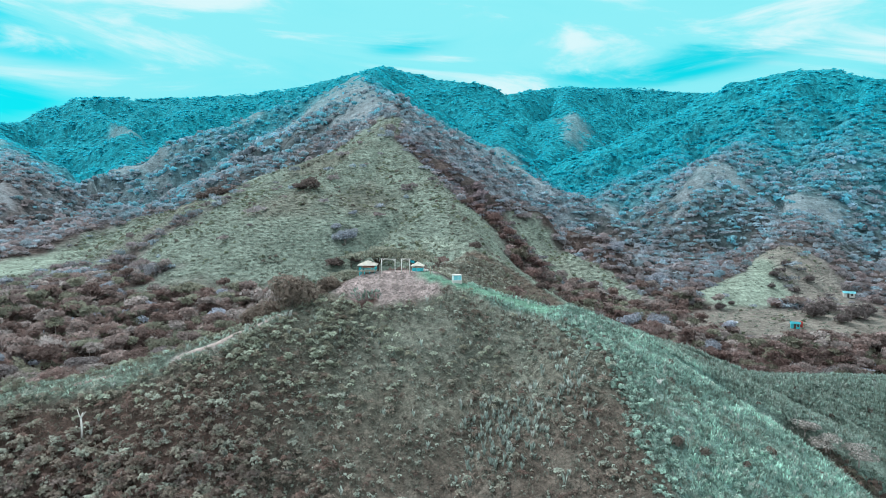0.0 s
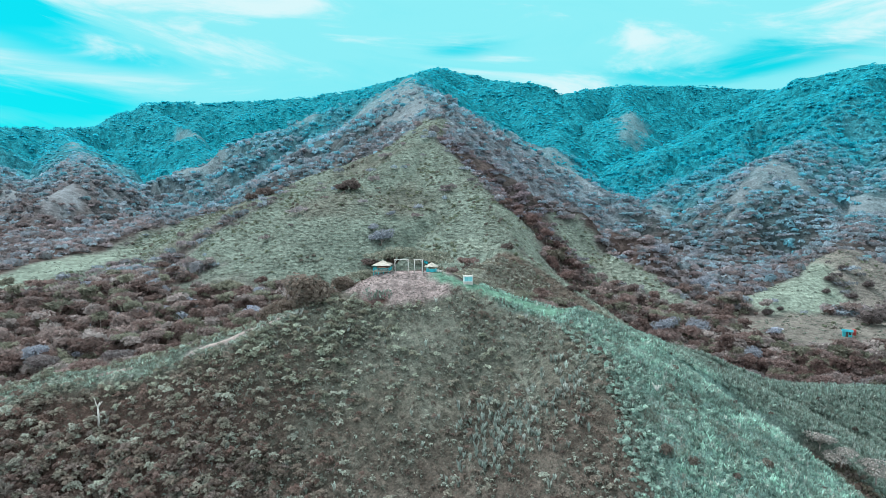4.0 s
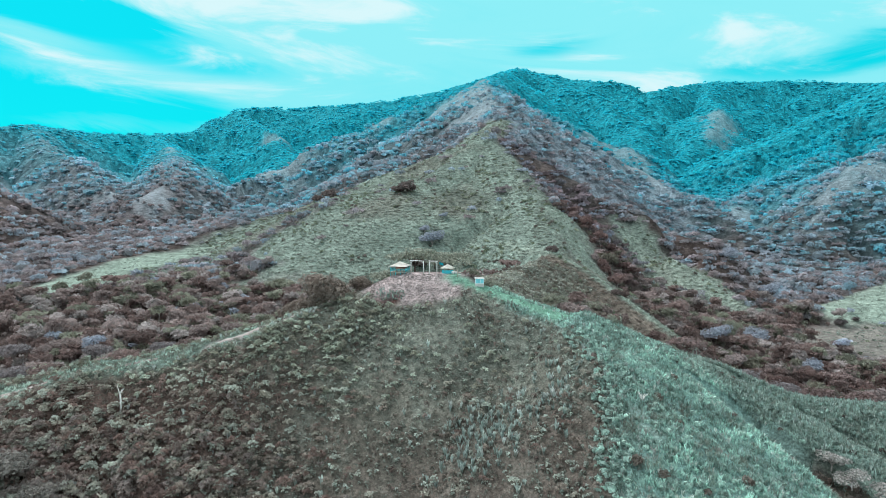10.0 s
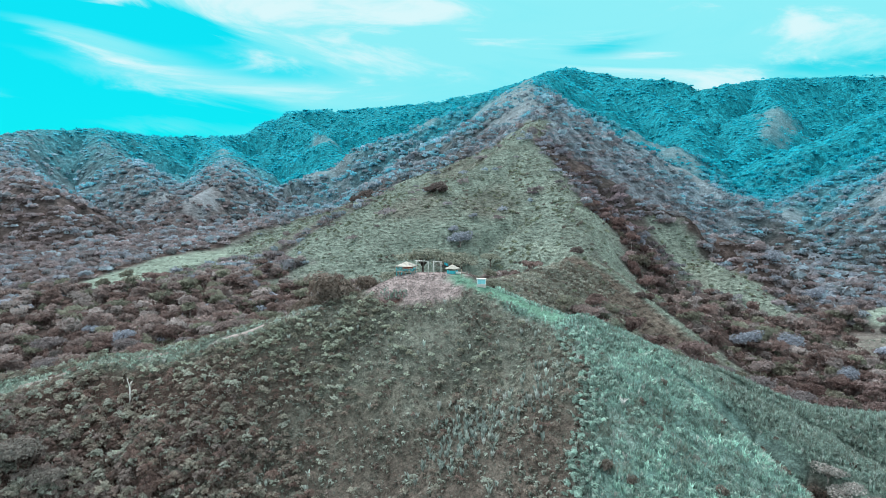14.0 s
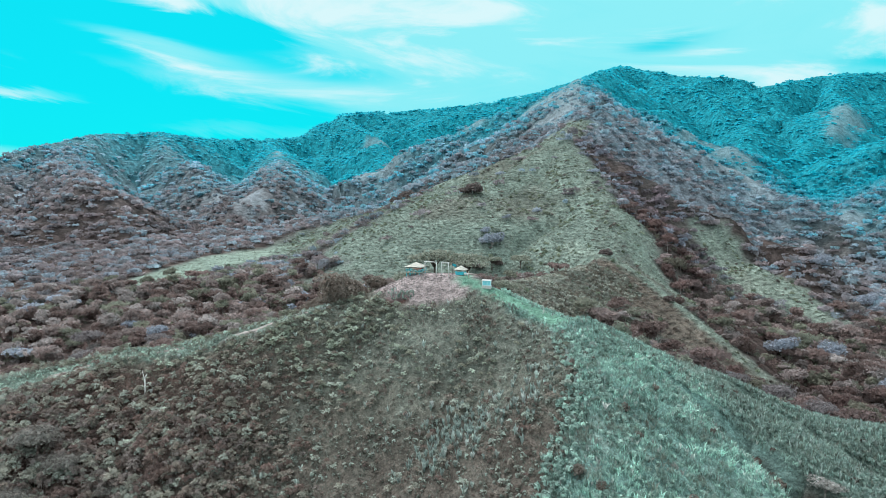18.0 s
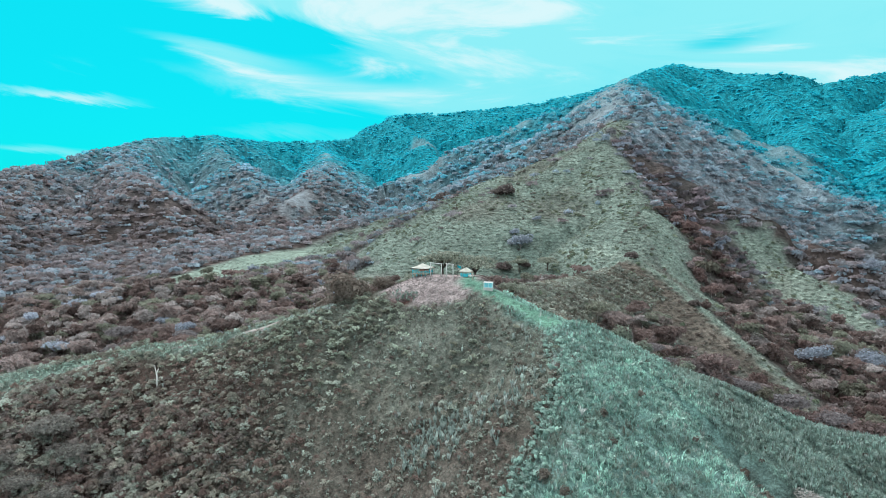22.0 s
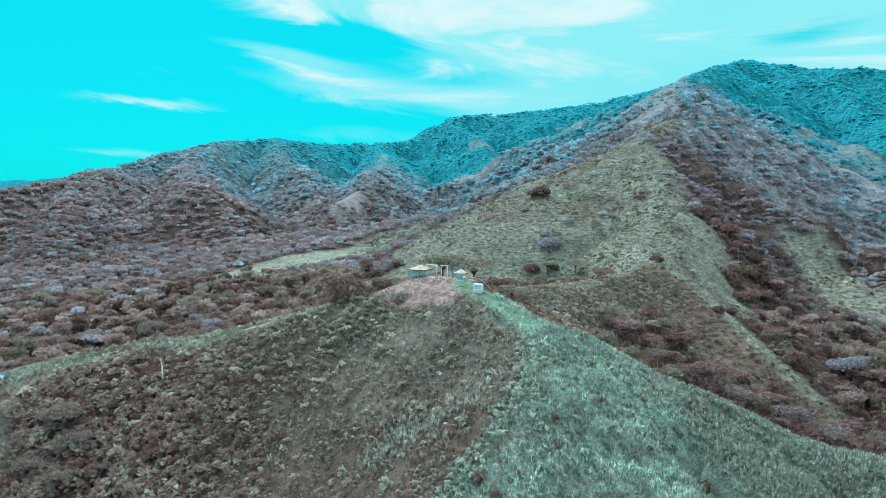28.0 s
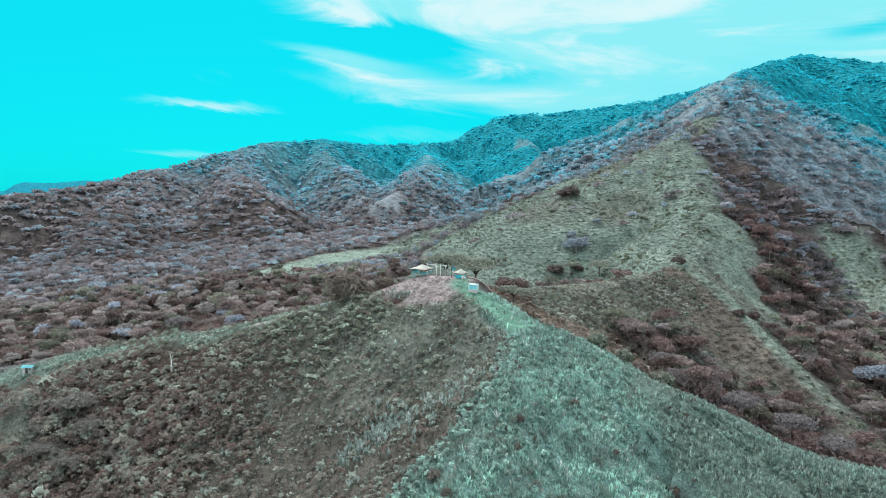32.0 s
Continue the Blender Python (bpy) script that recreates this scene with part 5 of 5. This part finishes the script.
# the bleached dead shrub and dark rosettes on the bright slope
shrub = tagged(new("dead_shrub"), "bleached white dead shrub with bare forked twigs in the grass", "shrub")
for k in range(9):
    a, up = k * .7 + rng.uniform(-.2, .2), rng.uniform(.7, 1.3)
    out = rng.uniform(.45, .9)
    elbow = (out * .4 * math.cos(a), out * .4 * math.sin(a), up * .55)
    tip = (out * math.cos(a), out * math.sin(a), up)
    fork = (out * .85 * math.cos(a + .5), out * .85 * math.sin(a + .5), up * .9)
    bm = bmesh.new()
    tube(bm, [(0, 0, -.15), elbow, tip], [.05, .04, .015], 5)
    tube(bm, [elbow, fork], [.035, .012], 5)
    part("twig", bm, BLEACHED, shrub, "", True)
shrub.matrix_basis = stand(31.9, 92.1, 20, .05)
plant(make_tree("dark_shrub", "low dark brown leafy shrub in the mint grass", "bush", 1.0, .75, (.18, .155, .135), 10, .3, 6, .1, .5, 4, .05, None, (0, 0), "dark shrubs in the grass", 3),
      [(34.2, 94.0, 1.0, 0), (36.6, 89.5, .9, 60), (37.6, 103.6, 1.0, 120), (30.4, 80.5, 1.3, 200), (33.5, 78.8, 1.1, 20), (43.5, 82.0, 1.2, 90), (27.8, 83.5, .9, 10)])
plant(make_tree("round_bush", "rounded grey-green bush at the foot of the ridge", "bush", 3.6, 2.2, (.21, .225, .185), 30, .3, 6, .1, .5, 5, .1, None, (0, 0), "round bushes below the ridge", 6),
      [(29.5, 130, .9, 0), (33, 134, .8, 80), (40.5, 133.5, .85, 150), (24.5, 136.5, .7, 220)])


# ---- huts, swings, cistern and houses ----
def box(bm, x0, x1, y0, y1, z0, z1, bevel=0.0):
    r = bmesh.ops.create_cube(bm, size=1)
    bmesh.ops.scale(bm, vec=(x1 - x0, y1 - y0, z1 - z0), verts=r["verts"])
    bmesh.ops.translate(bm, vec=((x0 + x1) / 2, (y0 + y1) / 2, (z0 + z1) / 2), verts=r["verts"])
    if bevel:
        es = list({e for v in r["verts"] for e in v.link_edges})
        bmesh.ops.bevel(bm, geom=es, offset=bevel, segments=1, affect="EDGES")


def box_part(name, x0, x1, y0, y1, z0, z1, material, parent, bevel=.015, label=""):
    bm = bmesh.new()
    box(bm, x0, x1, y0, y1, z0, z1, bevel)
    return part(name, bm, material, parent, label)


def rod(name, a, b, r, material, parent, sides=8):
    bm = bmesh.new()
    tube(bm, [a, b], [r, r], sides)
    return part(name, bm, material, parent, "", True)


def hip_roof(name, half, eave, apex, thick, material, parent, sides=4, ridge=0.0, label=""):
    """A pyramid of sheeting with a drooping hem; hollow below."""
    bm = bmesh.new()
    turn = math.pi / sides
    k = half / math.cos(turn)
    rings = []
    for s, z in ((1.0, eave - .16), (1.0, eave), (.52, eave + (apex - eave) * .44), (.04, apex)):
        rings.append([bm.verts.new((k * s * math.cos(turn + 2 * math.pi * i / sides) + (ridge * (1 - s) if math.cos(turn + 2 * math.pi * i / sides) > 0 else -ridge * (1 - s)), k * s * math.sin(turn + 2 * math.pi * i / sides), z)) for i in range(sides)])
    for a, b in zip(rings, rings[1:]):
        for i in range(sides):
            bm.faces.new((a[i], a[(i + 1) % sides], b[(i + 1) % sides], b[i]))
    bm.faces.new(rings[-1])
    geo = bmesh.ops.solidify(bm, geom=bm.faces[:], thickness=thick)
    return part(name, bm, material, parent, label)


def level(x, y):
    return float(land(np.array([x]), np.array([y]))[0])


# the large open pavilion on its deck
G = 43.4
pav = tagged(new("pavilion"), "open viewing pavilion with cream hipped roof and turquoise railing", "pavilion")
pav.location = (-16.1, 136.1, G)
hip_roof("roof", 2.08, 1.35, 2.3, .05, CANVAS, pav)
for sx in (-1, 1):
    for sy in (-1, 0, 1):
        rod("post", (1.7 * sx, 1.7 * sy, .1), (1.7 * sx, 1.7 * sy, 1.4), .06, TURQUOISE, pav)
for k in range(11):
    y = -1.85 + k * .34
    box_part("deck_board", -1.85, 1.85, y, y + .32, .06, .12, PALE_WOOD, pav, .008)
for x, y in ((-1.6, -1.7), (-.5, -1.8), (.6, -1.8), (1.6, -1.7), (-1.6, 0), (1.6, 0), (-1.6, 1.6), (1.6, 1.6)):
    rod("deck_leg", (x, y, level(x - 16.1, y + 136.1) - G - .3), (x, y, .06), .07, TURQUOISE, pav)
for a, b in (((-1.7, -1.7), (1.7, -1.7)), ((1.7, -1.7), (1.7, 1.7)), ((-1.7, 1.7), (-1.7, -1.7))):
    for z in (.75, .42):
        rod("rail", (*a, z), (*b, z), .045, TURQUOISE, pav, 6)
    n = 9
    for i in range(1, n):
        t = i / n
        x, y = a[0] + (b[0] - a[0]) * t, a[1] + (b[1] - a[1]) * t
        rod("baluster", (x, y, .12), (x, y, .75), .03, TURQUOISE, pav, 5)
for a, b in (((-1.85, -1.85), (1.85, -1.85)), ((1.85, -1.85), (1.85, 1.85)), ((1.85, 1.85), (-1.85, 1.85)), ((-1.85, 1.85), (-1.85, -1.85))):
    rod("eave_beam", (*a, 1.33), (*b, 1.33), .05, PALE_WOOD, pav, 5)
bench = tagged(new("bench"), "red painted bench under the pavilion roof", "bench")
bench.location = (-16.1, 136.9, G + .12)
box_part("seat", -1.2, 1.2, -.2, .2, .4, .46, RED_PAINT, bench)
box_part("backrest", -1.2, 1.2, .2, .26, .55, .95, RED_PAINT, bench)
for x in (-1.1, -.1, .9):
    box_part("leg", x, x + .1, -.18, .18, 0, .4, DARK_WOOD, bench)
table = tagged(new("table"), "plain wooden table under the pavilion roof", "table")
table.location = (-16.0, 135.6, G + .12)
box_part("tabletop", -.8, .8, -.4, .4, .7, .75, PALE_WOOD, table)
for x in (-.7, .6):
    for y in (-.35, .25):
        box_part("leg", x, x + .09, y, y + .09, 0, .7, PALE_WOOD, table)


def portal(label, x0, y0, x1, y1, high):
    """A swing frame: two posts, a cross beam, two ropes and a seat."""
    f = tagged(new("swing_frame"), label, "swing", "swing frames")
    z0, z1 = level(x0, y0), level(x1, y1)
    top = max(z0, z1) + high
    f.location = (x0, y0, z0)
    dx, dy = x1 - x0, y1 - y0
    L = math.hypot(dx, dy)
    rod("post", (0, 0, -.3), (0, 0, top - z0), .085, WHITE_PAINT, f)
    rod("post", (dx, dy, z1 - z0 - .3), (dx, dy, top - z0), .085, WHITE_PAINT, f)
    rod("beam", (-dx / L * .2, -dy / L * .2, top - z0 - .06), (dx * (1 + .2 / L), dy * (1 + .2 / L), top - z0 - .06), .08, WHITE_PAINT, f)
    for t in (.38, .62):
        rod("rope", (dx * t, dy * t, top - z0 - .1), (dx * t, dy * t, .55), .018, ROPE, f, 5)
    bm = bmesh.new()
    box(bm, -.35, .35, -.12, .12, -.02, .02, .01)
    bmesh.ops.rotate(bm, cent=(0, 0, 0), matrix=Matrix.Rotation(math.atan2(dy, dx), 3, "Z"), verts=bm.verts)
    bmesh.ops.translate(bm, vec=(dx / 2, dy / 2, .55), verts=bm.verts)
    part("seat", bm, DARK_WOOD, f)
    for px, py in ((0, 0), (dx, dy)):
        s = 1 if px == 0 else -1
        rod("brace", (px, py, top - z0 - .6), (px + s * dx / L * .5, py + s * dy / L * .5, top - z0 - .1), .04, WHITE_PAINT, f, 6)
    return f


portal("white-painted timber swing frame on the trodden platform", -13.0, 134.0, -10.1, 133.6, 2.85)
portal("narrower white-painted swing frame beside the small hut", -8.7, 133.25, -7.0, 133.0, 2.95)
wire = tagged(new("hanging_cable"), "thin dark cable strung between the swing frames", "cable")
bm = bmesh.new()
tube(bm, [(-10.1, 133.6, 46.3), (-9.4, 133.4, 46.18), (-8.7, 133.25, 46.35)], [.02, .02, .02], 5)
part("cable", bm, ROPE, wire, "", True)

# the small round hut
hut = tagged(new("small_hut"), "small hut with cream pointed roof and turquoise counter", "hut")
hut.location = (-5.4, 136.3, G)
hip_roof("roof", 1.5, 1.15, 1.95, .05, CANVAS, hut, 8)
for i in range(6):
    a = i * 1.0472 + .3
    rod("post", (1.2 * math.cos(a), 1.2 * math.sin(a), -.3), (1.2 * math.cos(a), 1.2 * math.sin(a), 1.2), .055, PALE_WOOD, hut)
bm = bmesh.new()
for i in range(16):
    a, b = [math.pi * (1.02 + .96 * (i + t) / 16) for t in (0, 1)]
    v = [bm.verts.new((r * math.cos(q), r * math.sin(q), z)) for z in (-.1, .72) for q, r in ((a, 1.25), (b, 1.25), (b, 1.17), (a, 1.17))]
    for f in ((0, 1, 5, 4), (2, 3, 7, 6), (4, 5, 6, 7), (1, 2, 6, 5), (3, 0, 4, 7)):
        bm.faces.new([v[k] for k in f])
part("counter", bm, TURQUOISE, hut)
bm = bmesh.new()
bmesh.ops.create_cone(bm, cap_ends=True, segments=24, radius1=1.0, radius2=1.0, depth=.06)
bmesh.ops.translate(bm, vec=(0, 0, .02), verts=bm.verts)
part("floor_slab", bm, PLASTER, hut)
for x, y, s in ((-3.9, 134.9, 1.0), (-3.35, 135.0, .8)):
    tub = tagged(new("plastic_tub"), "white plastic tub on the grass beside the hut", "tub", "plastic tubs")
    tub.location = (x, y, level(x, y))
    bm = bmesh.new()
    bmesh.ops.create_cone(bm, cap_ends=True, segments=20, radius1=.24 * s, radius2=.3 * s, depth=.5 * s)
    bmesh.ops.translate(bm, vec=(0, 0, .25 * s), verts=bm.verts)
    part("body", bm, WHITE_PAINT, tub, "", True)
    bm = bmesh.new()
    bmesh.ops.create_cone(bm, cap_ends=True, segments=20, radius1=.32 * s, radius2=.3 * s, depth=.05)
    bmesh.ops.translate(bm, vec=(0, 0, .52 * s), verts=bm.verts)
    part("lid", bm, WHITE_PAINT, tub, "", True)

pole = tagged(new("flag_pole"), "dark pole with a hanging blue cloth by the small hut", "flag")
pole.location = (-7.0, 135.1, level(-7.0, 135.1))
rod("pole", (0, 0, -.2), (0, 0, 2.6), .06, DARK_WOOD, pole)
bm = bmesh.new()
cols = []
for i in range(8):
    x = .05 + i * .13
    y = .09 * math.sin(i * 1.3)
    cols.append([bm.verts.new((x, y, z - .04 * i)) for z in (2.5, 2.3, 2.1, 1.95)])
for a, b in zip(cols, cols[1:]):
    for k in range(3):
        bm.faces.new((a[k], b[k], b[k + 1], a[k + 1]))
bmesh.ops.solidify(bm, geom=bm.faces[:], thickness=.02)
part("cloth", bm, TURQUOISE, pole, "", True)
stake = tagged(new("fence_post"), "lone pale wooden post at the edge of the lawn", "post")
stake.location = (-2.7, 133.6, level(-2.7, 133.6))
rod("shaft", (0, 0, -.3), (.03, 0, 1.5), .07, PALE_WOOD, stake)
rod("cap", (.03, 0, 1.5), (.03, 0, 1.56), .085, PALE_WOOD, stake)

# the white cistern box
tank = tagged(new("cistern"), "white box-shaped cistern with pale turquoise door on the lawn", "cistern")
tank.matrix_basis = pose(2.8, 129.3, level(2.8, 129.3) + .38, 0, 0, 12)
box_part("body", -.9, .9, -.55, .55, 0, 1.02, PALE_CYAN, tank, .03)
box_part("lid", -1.0, 1.0, -.65, .65, 1.02, 1.12, WHITE_PAINT, tank, .03)
box_part("door", -.7, .1, -.58, -.548, .1, .94, BLUE_TIN, tank, .005, "pale turquoise door")
box_part("panel", .2, .8, -.58, -.548, .1, .94, BLUE_TIN, tank, .005)
box_part("plinth", -.95, .95, -.6, .6, -.95, .03, PLASTER, tank, .02)


def cottage(label, x, y, yaw, w, d, high, wall, roof, lean=0.0):
    h = tagged(new("house"), label, "house")
    h.matrix_basis = pose(x, y, level(x, y) - .1, 0, 0, yaw)
    bm = bmesh.new()
    for x0, x1, y0, y1, z0, z1 in ((-w, w, d - .15, d, 0, high), (-w, -w + .15, -d, d - .15, 0, high), (w - .15, w, -d, d - .15, 0, high),
                                   (-w + .15, -w * .35, -d, -d + .15, 0, high), (-w * .35 + .9, w * .25, -d, -d + .15, 0, high), (w * .25 + 1.0, w - .15, -d, -d + .15, 0, high),
                                   (w * .25, w * .25 + 1.0, -d, -d + .15, 0, .9), (w * .25, w * .25 + 1.0, -d, -d + .15, 1.9, high), (-w * .35, -w * .35 + .9, -d, -d + .15, 2.0, high)):
        if z1 > z0 + .02:
            box(bm, x0, x1, y0, y1, z0, z1)
    part("wall", bm, wall, h)
    box_part("door", -w * .35 + .02, -w * .35 + .88, -d + .05, -d + .1, 0, min(2.0, high), DARK_WOOD, h, .005)
    win = box_part("window", w * .25 + .02, w * .25 + .98, -d + .06, -d + .1, .92, 1.88, GLASS_DARK, h, .003)
    for t in (.02, .47, .92):
        box_part("frame", w * .25 + t, w * .25 + t + .06, -d + .03, -d + .12, .9, 1.9, WHITE_PAINT, win, .003)
    for side in (-1, 1):
        bm = bmesh.new()
        n = 14
        rise = w * .0 + d * .45
        rows = []
        for i in range(n + 1):
            t = -w - .35 + (2 * w + .7) * i / n
            bump_ = .03 * (i % 2)
            rows.append([bm.verts.new((t, side * (d + .35) * s, high + rise * (1 - s) + bump_ - .12 * s + .1)) for s in (0.0, .5, 1.0)])
        for a, b in zip(rows, rows[1:]):
            for k in range(2):
                bm.faces.new((a[k], b[k], b[k + 1], a[k + 1]))
        bmesh.ops.solidify(bm, geom=bm.faces[:], thickness=.04)
        part("roof_sheet", bm, roof, h)
    for s in (-1, 1):
        bm = bmesh.new()
        v = [bm.verts.new(p) for p in ((s * w, -d, high), (s * w, d, high), (s * w, 0, high + d * .45), (s * (w - .12), -d, high), (s * (w - .12), d, high), (s * (w - .12), 0, high + d * .45))]
        for f in ((0, 1, 2), (3, 5, 4), (0, 2, 5, 3), (1, 4, 5, 2), (0, 3, 4, 1)):
            bm.faces.new([v[k] for k in f])
        part("gable", bm, wall, h)
    return h


cottage("small house with pale blue tin roof above the pasture", 197.4, 307.5, -25, 2.4, 1.7, 2.1, PLASTER, BLUE_TIN)
cottage("turquoise shed at the edge of the bushes by the pasture", 142.6, 255.0, -25, 1.6, 1.2, 2.1, TURQUOISE, TURQUOISE)
cottage("tiny house with pale blue roof below the path", -110.6, 88.5, 40, 1.15, .9, 1.7, PLASTER, BLUE_TIN)
box_ob = tagged(new("water_drum"), "red drum on the ground beside the turquoise shed", "drum")
box_ob.location = (146.2, 257.0, level(146.2, 257.0))
bm = bmesh.new()
bmesh.ops.create_cone(bm, cap_ends=True, segments=20, radius1=.7, radius2=.7, depth=2.2)
bmesh.ops.translate(bm, vec=(0, 0, 1.1), verts=bm.verts)
part("barrel", bm, RED_PAINT, box_ob, "", True)
for z in (.4, 1.1, 1.8):
    bm = bmesh.new()
    bmesh.ops.create_cone(bm, cap_ends=True, segments=20, radius1=.73, radius2=.73, depth=.06)
    bmesh.ops.translate(bm, vec=(0, 0, z), verts=bm.verts)
    part("hoop", bm, RED_PAINT, box_ob, "", True)
